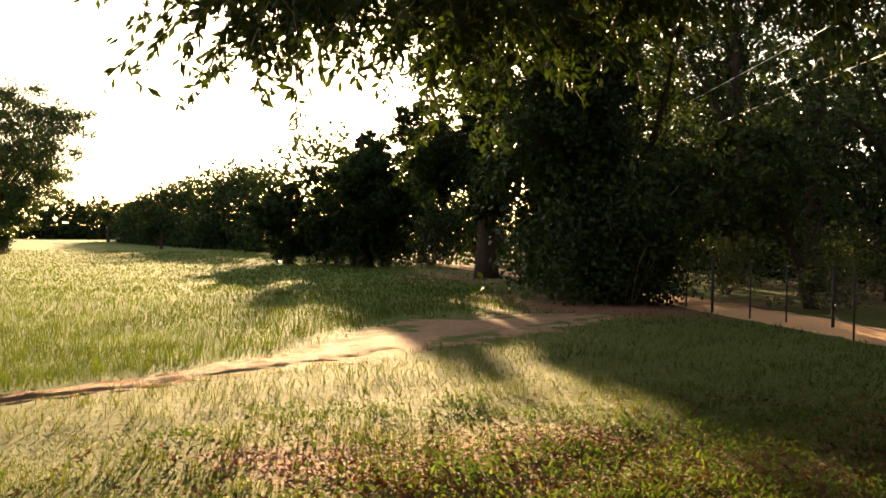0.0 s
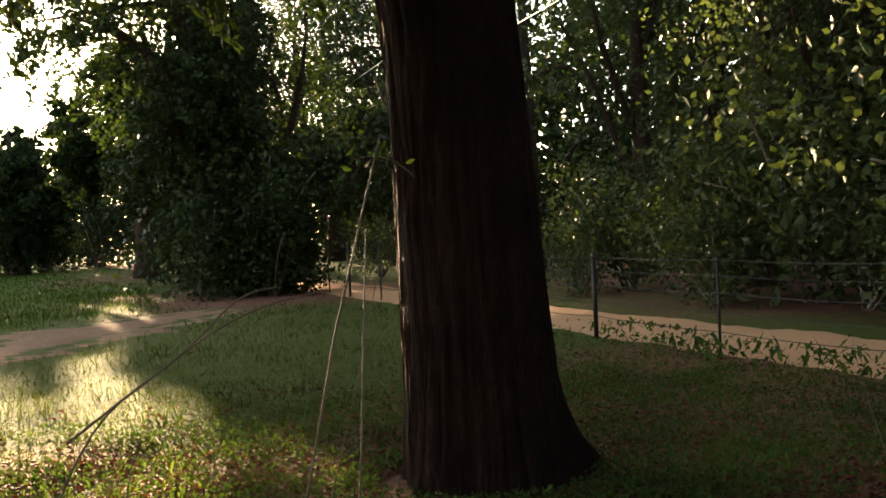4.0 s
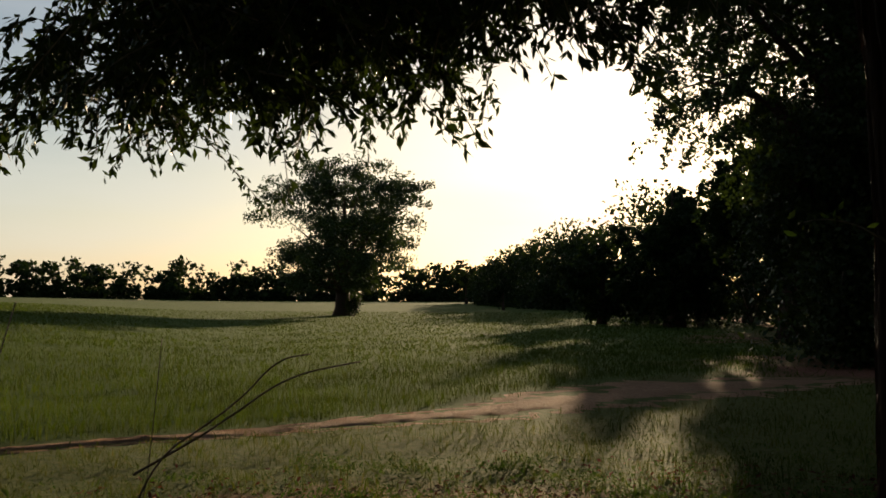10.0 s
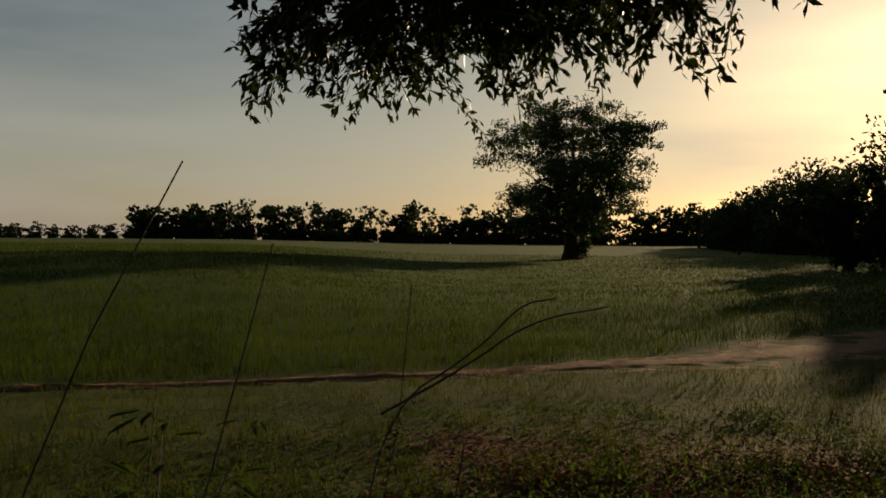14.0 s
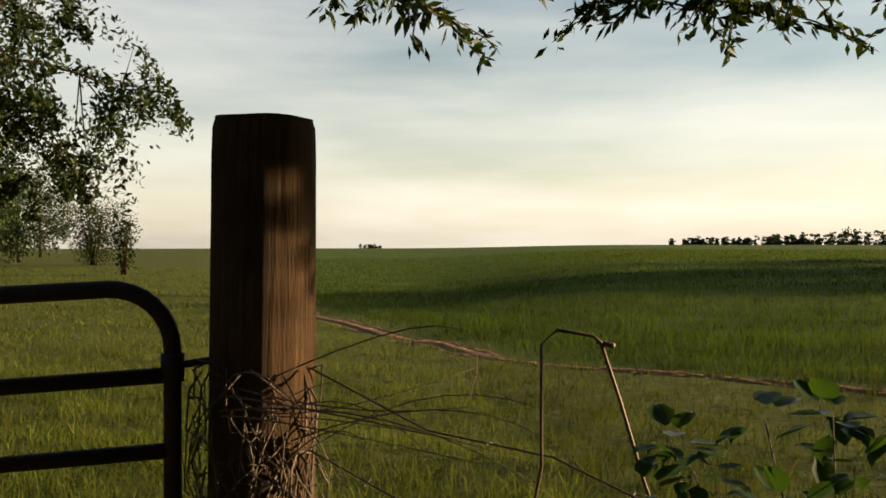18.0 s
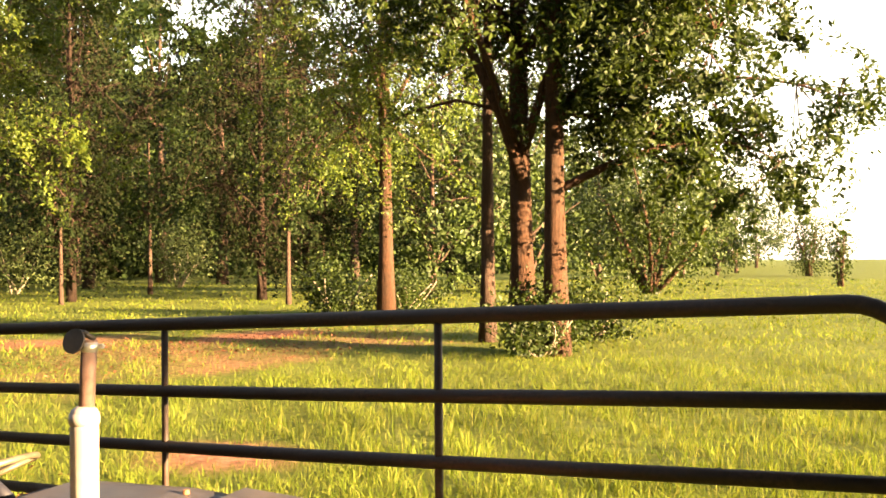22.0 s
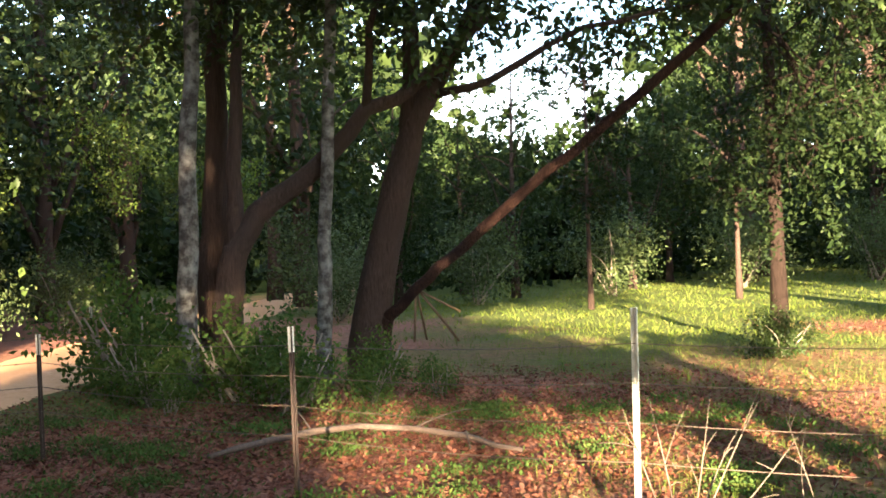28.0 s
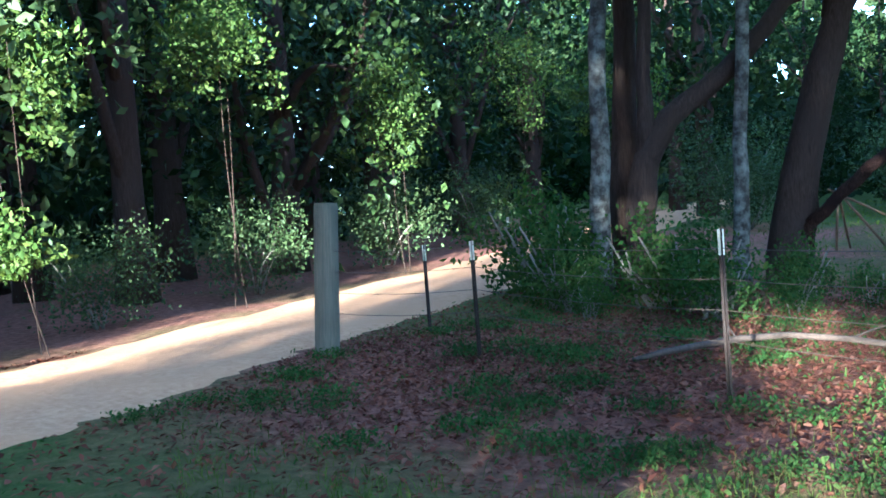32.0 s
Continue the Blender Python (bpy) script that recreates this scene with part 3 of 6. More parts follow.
# the lone spreading tree out in the field
def spreading_oak(x, y):
    rng = np.random.default_rng(12)
    root = empty("field_tree", (x, y, 0), -63.2)
    tube("trunk", [(0, 0, -0.2), (0, 0, 0.6), (0.05, 0, 1.8), (0.0, 0.1, 4), (0.1, 0.1, 6.5), (-0.4, 0, 10.2)], [0.85, 0.6, 0.52, 0.36, 0.18, 0.04], BARK, root, sides=12, wob=0.05, rng=random.Random(1))
    # masses of foliage: across, height, half width, half height
    lobes = [(-6.3, 6.6, 1.6, 0.7), (-5.4, 9.2, 1.4, 0.7), (-3.6, 4.9, 1.2, 0.5), (-3.4, 6.9, 1.5, 0.8), (-2.6, 9.3, 1.5, 0.8), (-0.8, 10.6, 1.3, 0.9), (-0.4, 8.0, 1.6, 1.0), (1.7, 8.9, 1.4, 0.9), (3.1, 9.4, 1.2, 0.7),
             (5.4, 9.9, 1.2, 0.8), (5.1, 7.6, 1.5, 1.1), (2.9, 6.8, 1.5, 1.1), (6.1, 5.5, 1.2, 0.9), (3.8, 4.4, 1.7, 1.1), (6.4, 3.6, 0.9, 0.8), (1.9, 4.2, 1.3, 0.9), (5.2, 2.6, 0.9, 0.6), (-1.7, 4.0, 1.2, 0.6), (-5.2, 4.0, 0.9, 0.4)]
    cs = []
    for k, (u, z, ru, rz) in enumerate(lobes * 2):
        u, ru, rz = u * 1.06, ru * 1.2, rz * 1.3
        depth = 5.2 * math.sqrt(max(0.05, 1 - (u / 7.4) ** 2)) * rng.uniform(0.1, 1.0) * (1 if k % 2 else -1)
        c = np.array([u, depth, z]) + rng.normal(size=3) * 0.25
        q = np.array([0.0, 0.1, min(max(1.6, z * 0.42), 5.5)])
        lp = limb_points(q, c, rng, 0.3, 8, 0.07)
        tube("limb", lp, [0.2 * (1 - z / 16) * (1 - 0.11 * i) for i in range(9)], BARK, root, sides=6)
        for _ in range(15):
            d = np.clip(rng.normal(size=3), -1.5, 1.5) * (ru * 0.55, ru * 0.55, rz * 0.55)
            s = rng.uniform(0.28, 0.55)
            cs.append(c + d + np.clip(rng.normal(size=(85, 3)), -1.6, 1.6) * (s, s, s * 0.5))
        for p in lp[3:]:
            cs.append(np.array(p) + np.clip(rng.normal(size=(34, 3)), -1.6, 1.6) * (0.45, 0.45, 0.22))
    ob = new("crown", leaf_mesh("crown", np.concatenate(cs), 0.2, LEAF_OAK, rng))
    ob.parent = root
    return tagged(root, "lone spreading oak with ragged crown in the field", "tree")


lone = spreading_oak(-33.4, 66.0)
put(shrub("ivy_stump", "ivy-grown stump beside the field oak's trunk", (0.7, 0.7, 0.95), 0.14, 1500, 12), -32.2, 65.4)

# tree that stands before the wood's edge, and its neighbour by the road
put(make_tree("roadside_tree", "bushy round oak at the field's edge", 5.8, 0.4, ((0, 0, 3.4), (3.3, 3.3, 2.6)), 0.24, 24000, 21, clear=0.15, limbs=14), -7.0, 50.5, 40)
put(make_tree("tall_roadside_tree", "slim tall-topped tree behind the bushy oak", 7.8, 0.3, ((0, 0, 6.0), (1.5, 1.5, 2.2)), 0.24, 7000, 22, clear=0.3, limbs=9), -7.6, 52.5, 10)
put(make_tree("round_tree", "low rounded tree beside the bushy oak", 4.6, 0.25, ((0, 0, 2.5), (2.4, 2.4, 2.0)), 0.24, 11000, 23, clear=0.1, limbs=11), -11.5, 54.0, 0)
put(make_tree("tall_edge_tree", "tall slim tree at the road's far bend", 10, 0.28, ((0, 0, 6.2), (2.2, 2.2, 4.2)), 0.26, 14000, 25, clear=0.2, limbs=12), -4.3, 60.0, 0)
tree_b = put(make_tree("edge_oak", "dark oak with bare lower trunk by the road", 10, 0.4, ((-0.9, 0, 5.6), (1.8, 2.6, 3.5)), 0.21, 22000, 24, clear=0.25, limbs=14), -1.3, 38.5, 0)

again(tree_b, 0.5, 32.0, 20, 1.0, "dark oak crowded against its neighbours by the road")

# dense dark trees in front of the sun, grown together with bushes down to the ground
put(make_tree("great_dark_oak", "great dark oak grown over with creepers", 14, 0.5, ((-1.7, 0, 7.9), (2.8, 2.9, 5.0)), 0.15, 52000, 31, clear=0.1, limbs=26, leaf_material=LEAF_OAK, droop=0.4), 0.6, 25.3, 0)
put(make_tree("dark_oak", "tall dark oak across the road", 13, 0.42, ((0, 0, 7.4), (3.0, 3.4, 6.0)), 0.17, 20000, 32, clear=0.12, limbs=18, leaf_material=LEAF_OAK), 7.8, 37.0, 50)
thick = put(shrub("thicket", "dense dark thicket round the oak's foot", (1.7, 1.5, 1.7), 0.14, 5000, 33, LEAF_OAK, 9), 0.6, 24.0)
put(make_tree("dark_oak", "dark oak hung with creepers beside the great oak", 13.5, 0.36, ((0.1, 0, 7.6), (1.5, 2.4, 6.6)), 0.13, 30000, 36, clear=0.1, limbs=22, leaf_material=LEAF_OAK, droop=0.4), 1.4, 25.8, 20)
again(thick, 1.5, 23.4, 130, 0.85)
again(thick, 1.9, 24.6, 220, 1.15)
again(thick, 0.9, 25.2, 300, 1.5)
again(thick, 1.3, 27.0, 60, 1.2)
again(thick, 0.3, 31.2, 10, 0.8)
again(thick, -3.6, 56.0, 80, 1.6)
again(thick, -6.2, 53.0, 150, 1.3)
again(thick, -0.5, 60.0, 200, 2.2)
again(thick, -9.0, 55.5, 260, 1.4)

# the far side of the field: one long belt of woods
def far_woods(name, label, line, heights, n, leaf, seed, per=26, material=None):
    rng = np.random.default_rng(seed)
    seg = np.array(line, float)
    ln = np.r_[0, np.cumsum(np.hypot(*np.diff(seg, axis=0).T))]
    cs = []
    for k in range(n):
        s = rng.uniform(0, ln[-1])
        x, y = np.interp(s, ln, seg[:, 0]), np.interp(s, ln, seg[:, 1])
        hh = np.interp(s, ln, heights) * rng.uniform(0.72, 1.12)
        if rng.uniform() < 0.06:
            hh *= 1.2
        depth = rng.uniform(0, 1)
        d = np.array([x, y]) / math.hypot(x, y)
        x, y = x + d[0] * depth * hh * 2.5, y + d[1] * depth * hh * 2.5
        w = hh * rng.uniform(0.22, 0.34)
        lobes = 11
        for j in range(lobes):
            t = rng.uniform(0.05, 1) if j > 3 else rng.uniform(0.0, 0.3)
            o = rng.normal(size=2) * w * 0.6 * math.sqrt(max(0.12, 1 - (2 * t - 0.95) ** 2))
            cs.append(np.array([x + o[0], y + o[1], hh * t * 0.95]) + np.clip(rng.normal(size=(per, 3)), -1.5, 1.5) * np.array([w, w, hh * 0.13]) * 0.36)
    cs = np.concatenate(cs)
    cs[:, 2] = np.maximum(cs[:, 2], 0.0)
    cs[:, 2] += ground_z(cs[:, 0], cs[:, 1])
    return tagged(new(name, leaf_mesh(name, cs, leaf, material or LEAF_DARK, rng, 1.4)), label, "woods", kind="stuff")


far_woods("far_woods", "dark belt of woods beyond the field", [(-60, 236), (-110, 215), (-146, 192), (-172, 172), (-192, 152)], [8.5, 8, 8, 9, 7], 270, 1.1, 41, 13)
far_woods("distant_woods", "low distant treeline on the horizon", [(-194, 160), (-208, 144), (-222, 125), (-232, 110), (-240, 86)], [4.2, 3.2, 3.8, 2.4, 1.4], 170, 0.6, 42, 8)
far_woods("horizon_clump", "tiny clump of trees on the horizon", [(-250, 8), (-250, 15)], [1.4, 1.0], 9, 0.4, 43, 10)
far_woods("wood_edge", "hazy edge of the wood along the field", [(-62, 185), (-47, 140), (-36, 120), (-24, 98), (-17, 82), (-11, 72), (-6, 66), (0, 66), (6, 66)], [6, 6.5, 8, 9.2, 9.2, 9, 9, 10, 11], 210, 0.42, 44, 34)
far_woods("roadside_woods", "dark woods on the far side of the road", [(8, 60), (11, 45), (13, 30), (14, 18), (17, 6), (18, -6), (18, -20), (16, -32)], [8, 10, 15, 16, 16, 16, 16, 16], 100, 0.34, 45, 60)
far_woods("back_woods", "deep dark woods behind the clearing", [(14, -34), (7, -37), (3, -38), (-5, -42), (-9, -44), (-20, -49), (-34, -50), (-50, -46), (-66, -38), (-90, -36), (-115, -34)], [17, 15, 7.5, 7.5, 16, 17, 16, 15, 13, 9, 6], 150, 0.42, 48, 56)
# extra leaf rows added at the back to close sky gaps and read as shade
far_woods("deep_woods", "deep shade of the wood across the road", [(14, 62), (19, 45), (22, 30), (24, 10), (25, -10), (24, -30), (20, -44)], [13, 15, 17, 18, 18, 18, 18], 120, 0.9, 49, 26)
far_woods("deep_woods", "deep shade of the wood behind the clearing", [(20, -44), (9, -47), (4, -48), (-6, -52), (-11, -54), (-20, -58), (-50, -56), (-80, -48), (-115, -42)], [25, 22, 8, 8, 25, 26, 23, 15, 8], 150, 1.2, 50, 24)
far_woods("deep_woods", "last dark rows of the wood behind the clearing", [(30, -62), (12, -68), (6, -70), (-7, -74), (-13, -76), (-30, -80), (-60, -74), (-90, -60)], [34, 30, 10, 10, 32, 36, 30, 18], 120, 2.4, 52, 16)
put(make_tree("field_bush_tree", "small round tree standing out in the field", 4.2, 0.16, ((0, 0, 2.2), (2.0, 2.0, 2.0)), 0.3, 1800, 46, clear=0.1, limbs=8), -31.5, 99.0)
put(make_tree("lone_pine", "thin tall tree on the field's far edge", 8, 0.25, ((0, 0, 6.2), (2.2, 2.2, 2.6)), 0.5, 900, 47, clear=0.5, limbs=7), -60.5, 168.0)

# woods right of the road, in rows; a handful of trees, each repeated
wood_kinds = [
    make_tree("wood_oak", "dense dark oak in the roadside wood", 14, 0.3, ((0, 0, 7.2), (3.2, 3.2, 6.4)), 0.2, 6500, 51, clear=0.12, limbs=15, leaf_material=LEAF_WOOD_LIT),
    make_tree("wood_maple", "tall dark maple in the roadside wood", 15, 0.26, ((0, 0, 8.0), (3.0, 3.0, 6.8)), 0.2, 6500, 52, clear=0.15, limbs=14, leaf_material=LEAF_WOOD_LIT),
    make_tree("wood_hickory", "creeper-hung tree in the roadside wood", 13, 0.28, ((0, 0, 6.4), (3.3, 3.3, 6.0)), 0.19, 6500, 53, clear=0.08, limbs=16, droop=0.9, leaf_material=LEAF_OAK),
]
WOOD = [(10.7, 4.5), (10.2, 8.5), (9.9, 12.5), (10.3, 17), (10.1, 21.5), (9.5, 27), (9.0, 32), (11.2, 0.5), (12.5, 6.5), (12, 10.5), (11.4, 15), (10.8, 19.5), (5.4, 44), (8.6, 40), (13.5, 3), (14, 12), (13.2, 18), (12.5, 24), (16.5, 8), (7.6, 50), (4.8, 57), (9.5, 56), (7.0, 45)]
roadside_tree = make_tree("verge_oak", "creeper-hung oak close beside the road", 13.5, 0.24, ((0, 0, 6.2), (2.7, 2.7, 6.0)), 0.105, 24000, 57, clear=0.06, limbs=18, droop=0.7, leaf_material=LEAF_WOOD_LIT)
rng = random.Random(3)
NEAR_WOOD = [(10.7, 4.5), (10.2, 8.5), (9.9, 12.5), (11.2, 0.5)]
for i, (x, y) in enumerate(NEAR_WOOD):
    o = put(roadside_tree, x, y, 30) if i == 0 else again(roadside_tree, x, y, 30 + 97 * i, 0.95 + 0.06 * i)
for i, (x, y) in enumerate([p for p in WOOD if p not in NEAR_WOOD]):
    k = wood_kinds[i % 3]
    o = put(k, x, y, 30) if i < 3 else again(k, x, y, rng.uniform(0, 360), rng.uniform(0.85, 1.15))
road_bush = put(shrub("roadside_bush", "leafy bush at the wood's foot", (1.5, 1.5, 1.1), 0.1, 3200, 54, LEAF_WOOD_LIT, 6), 8.0, 10)
for x, y, s in ((8.2, 6.5, 0.9), (8.7, 2.5, 1.0), (7.3, 14, 0.8), (6.8, 18, 0.8), (6.2, 23, 0.9), (5.4, 29, 0.9), (9.5, -1, 1.0), (8.9, 9, 1.4), (8.6, 12, 1.4), (8.2, 15, 1.3), (9.0, 5, 1.3), (7.9, 18, 1.3), (9.4, 7, 1.9), (9.2, 10.5, 1.9), (8.8, 13.5, 1.8)):
    again(road_bush, x, y, rng.uniform(0, 360), s)

far_kinds = [
    make_tree("back_oak", "dense dark oak at the back of the clearing", 15, 0.28, ((0, 0, 8.0), (3.6, 3.6, 7.0)), 0.25, 5000, 55, clear=0.12, limbs=14),
    make_tree("back_maple", "tall dark maple at the back of the clearing", 16, 0.25, ((0, 0, 8.6), (3.4, 3.4, 7.6)), 0.25, 5000, 56, clear=0.12, limbs=14),
]
# woods behind: along the road's far side and across the back of the clearing
BACK = [(11.2, -7), (11.5, -11.5), (11.9, -16), (12.8, -21), (13.6, -27), (13.5, -9), (14, -15), (13.6, -22), (12.5, -30), (7.2, -31), (4.0, -30), (0.5, -32), (-3.5, -35.5), (-8, -38),
        (-13, -39), (-18.5, -40), (-25, -41), (-32, -41), (-40, -40), (-48, -37), (2.5, -36), (-5.5, -41), (-15.5, -45), (-28, -47), (-41, -46), (9.5, -36), (17, -13), (17, -24), (-21, -47), (-35, -46), (-10, -44)]
for i, (x, y) in enumerate(BACK):
    if i < 2:
        put(far_kinds[i], 14.5 + 2 * i, -12 - 8 * i, 0)
    if i < 5:
        again(wood_kinds[i % 3], x, y, rng.uniform(0, 360), rng.uniform(0.9, 1.1))
    else:
        again(far_kinds[i % 2], x, y, rng.uniform(0, 360), rng.uniform(0.9, 1.2) * (0.5 if -6 < x < 4.6 and y < -29 else 1.0))
for x, y, s in ((9.5, -6, 0.6), (9.6, -9, 0.6), (9.9, -12.5, 0.7), (10.2, -17, 0.8), (10.6, -22, 0.9), (5.5, -27, 1.3), (1.5, -28.5, 1.2), (-2.5, -31, 1.3), (-7, -34, 1.3), (-12, -36, 1.4), (-18, -37, 1.4), (-26, -38, 1.5), (-35, -38, 1.5), (4.5, -23.5, 0.8)):
    again(road_bush, x, y, rng.uniform(0, 360), s)


# the near oak: bare trunk, and boughs that hang low over the view
def near_oak():
    rng = np.random.default_rng(61)
    root = empty("shade_oak", (0.625, 5.75, 0))
    pts = [(0, 0, -0.15), (-0.01, 0, 0.15), (-0.02, 0, 0.45), (-0.04, 0.0, 1.0), (-0.06, 0.02, 1.8), (-0.1, 0.05, 2.6), (-0.18, 0.05, 3.4), (-0.25, 0.1, 4.4), (-0.3, 0.2, 6), (-0.2, 0.3, 9), (0, 0.3, 12)]
    rad = [0.52, 0.49, 0.455, 0.43, 0.408, 0.396, 0.41, 0.39, 0.3, 0.18, 0.06]
    v, f = [], []
    sides, rows = 150, 70
    zs = [p[2] for p in pts]
    heights = [-0.15 + 0.07 * k for k in range(56)] + [3.9 + (12 - 3.9) * k / 13 for k in range(14)]
    for i, z in enumerate(heights):
        r0 = float(np.interp(z, zs, rad))
        px, py = float(np.interp(z, zs, [q[0] for q in pts])), float(np.interp(z, zs, [q[1] for q in pts]))
        for k in range(sides):
            t = 2 * math.pi * k / sides
            foot = max(0.0, 1 - max(z, 0) / 0.9)
            flare = 1 + 0.07 * math.cos(5 * t + 0.7) * foot ** 1.5 + 0.5 * max(0.0, math.cos(t - 0.2)) ** 2 * foot ** 3.2
            wob = 0.5 * math.sin(z * 2.1) + 0.3 * math.sin(z * 5.3 + 1)
            q = noise.noise(Vector((math.cos(t) * 9, math.sin(t) * 9, z * 1.1 + wob * 0.1)))
            q2 = noise.noise(Vector((math.cos(t) * 21, math.sin(t) * 21, z * 3.0)))
            r = r0 * flare * (1 - 0.075 * max(0.0, 0.25 - abs(q)) / 0.25 + 0.025 * q2)
            v.append((px + r * math.cos(t), py + r * math.sin(t), z))
    for i in range(len(heights) - 1):
        for k in range(sides):
            f.append((i * sides + k, i * sides + (k + 1) % sides, (i + 1) * sides + (k + 1) % sides, (i + 1) * sides + k))
    mesh_ob("trunk", v, f, BARK_SHADED, root, smooth=True)
    sp = limb_points((-0.38, -0.15, 1.74), (-0.8, -0.52, 1.84), rng, 0.1, 6, 0.05)
    tube("sprig", sp, [0.007 * (1 - 0.12 * i) for i in range(7)], TWIG, root, "thin leafy sprig on the trunk", 5)
    spots = np.repeat(np.array(sp[3:]), 3, 0)
    sprig_leaves = new("sprig_leaves", leaf_mesh("sprig_leaves", spots + rng.normal(size=spots.shape) * 0.04, 0.07, LEAF_WEED, rng, 2.4, 0.8))
    sprig_leaves.parent = root
    boughs = [((-0.2, 0, 3.4), (-3.5, -1.7, 2.75)), ((-0.2, 0, 3.6), (-2.7, -1.3, 2.8)), ((-0.25, 0.1, 3.8), (-4.3, -0.8, 2.9)), ((-0.2, 0, 3.4), (-1.7, -0.8, 2.9)), ((-0.2, 0, 4.2), (-3.1, -1.9, 3.2)),
              ((-0.2, 0, 4.4), (-3.1, 0.2, 3.1)), ((-0.25, 0, 4.6), (-5.1, -4.0, 2.7)), ((-0.2, 0, 5.0), (-5.4, -5.5, 2.8)), ((-0.2, 0, 4.6), (-2.4, -0.6, 3.4)), ((-0.2, 0, 4.0), (-3.2, -0.4, 2.8)), ((-0.2, 0, 4.8), (-4.6, 0.3, 3.4)), ((-0.25, 0.1, 4.2), (-4.2, -0.5, 3.0)), ((-0.25, 0.1, 4.4), (-4.6, -0.2, 3.1)), ((-0.2, 0, 4.3), (-3.9, -1.1, 3.0)), ((-0.2, 0, 4.1), (-3.3, -1.0, 2.75)), ((-0.2, 0, 3.9), (-2.9, -1.5, 2.7)), ((-0.2, 0, 4.0), (-4.35, -1.0, 2.6)), ((-0.2, 0, 4.1), (-4.2, -0.4, 2.65))]
    tips = []
    for a, b in boughs:
        lp = limb_points(a, b, rng, 0.9, 8, 0.05)
        tube("bough", lp, [0.11 * (1 - 0.1 * i) for i in range(9)], BARK_SHADED, root, sides=7)
        tips += lp[7:] * 2 if b[1] < -3 else lp[3:]
    centres, ways = [], []
    twv, twf = [], []
    for p in tips:
        for hub in range(3 if p[1] > -2.6 else 2):
            h = np.array(p) + np.clip(rng.normal(size=3), -1.3, 1.3) * ((0.34, 0.34, 0.16) if p[1] > -2.6 else (0.16, 0.16, 0.06))
            for _ in range(4):
                s = h + rng.normal(size=3) * 0.07
                e = s + np.array([rng.normal() * 0.32, rng.normal() * 0.32, -rng.uniform(0.1, 0.6)])
                floor = 1.96 + 0.28 * abs(math.sin(e[0] * 1.7 + e[1] * 1.3)) + 0.14 * max(0.0, e[0] + 2.9) + 0.07 * max(0.0, -1.3 - e[1])
                e[2] = max(e[2], floor + rng.uniform(0, 0.25))
                lp = limb_points(s, e, rng, 0.1, 9, 0.1)
                v, f = tube_data(lp[::3] + [lp[-1]], [0.006, 0.005, 0.004, 0.003, 0.002][:len(lp[::3]) + 1], 4)
                twf += [tuple(q + len(twv) for q in g) for g in f]
                twv += v
                for q0, q1 in zip(lp[1:], lp[2:] + [lp[-1]]):
                    d = np.array(lp[-1]) - np.array(lp[0])
                    d /= np.linalg.norm(d)
                    k = rng.integers(5, 8)
                    centres.append(np.repeat([np.array(q0)], k, 0) + rng.normal(size=(k, 3)) * 0.02)
                    ways.append(np.repeat([d * 0.65 + (0, 0, -0.15)], k, 0))
    tagged(mesh_ob("brushwood", twv, twf, TWIG, root), kind="stuff")
    ob = new("crown", leaf_mesh("crown", np.concatenate(centres), 0.078, LEAF_OAK, rng, 3.0, 0.2, 0.12, np.concatenate(ways)))
    ob.parent = root
    # overhead crown, mostly out of view, added to dim sky light near the oak
    over = []
    for k in range(13):
        a, d = 2 * math.pi * k / 13 + rng.uniform(-0.2, 0.2), rng.uniform(3.5, 7.0)
        e = (d * math.cos(a) - 0.6, d * math.sin(a) - 1.2, rng.uniform(5.4, 8.5))
        lp = limb_points((-0.25, 0.1, rng.uniform(4.2, 6.5)), e, rng, 1.0, 8, 0.06)
        tube("bough", lp, [0.12 * (1 - 0.1 * i) for i in range(9)], BARK, root, sides=7)
        for q in lp[3:]:
            for _ in range(11):
                over.append(np.array(q) + rng.normal(size=3) * (0.8, 0.8, 0.35) + np.clip(rng.normal(size=(46, 3)), -1.6, 1.6) * (0.3, 0.3, 0.16))
    over = np.concatenate(over)
    over = over[over[:, 2] > 4.7]
    ob = new("crown", leaf_mesh("crown", over, 0.19, LEAF_OAK, rng, 2.1))
    ob.parent = root
    # unseen upper crown, added to shade the clearing's trees and the woods behind
    high = []
    for k in range(480):
        d = rng.normal(size=3)
        d /= np.linalg.norm(d)
        c = np.array([-1.6, -0.6, 10.4]) + d * (8.6, 8.0, 4.0) * rng.uniform(0.3, 1.0) ** 0.5
        high.append(c + np.clip(rng.normal(size=(34, 3)), -1.6, 1.6) * (0.7, 0.7, 0.4))
    ob = new("crown", leaf_mesh("crown", np.concatenate(high), 0.4, LEAF_OAK, rng, 1.9))
    ob.parent = root
    for k in range(9):
        a = 2 * math.pi * k / 9
        lp = limb_points((-0.25, 0.25, 7.0 + 0.4 * k), (6.2 * math.cos(a) - 0.8, 6.2 * math.sin(a) - 0.6, 9.5 + 0.35 * k), rng, 0.8, 8, 0.06)
        tube("bough", lp, [0.12 * (1 - 0.1 * i) for i in range(9)], BARK_SHADED, root, sides=6)
    return tagged(root, "big dark oak trunk with low-hanging leafy boughs", "tree")


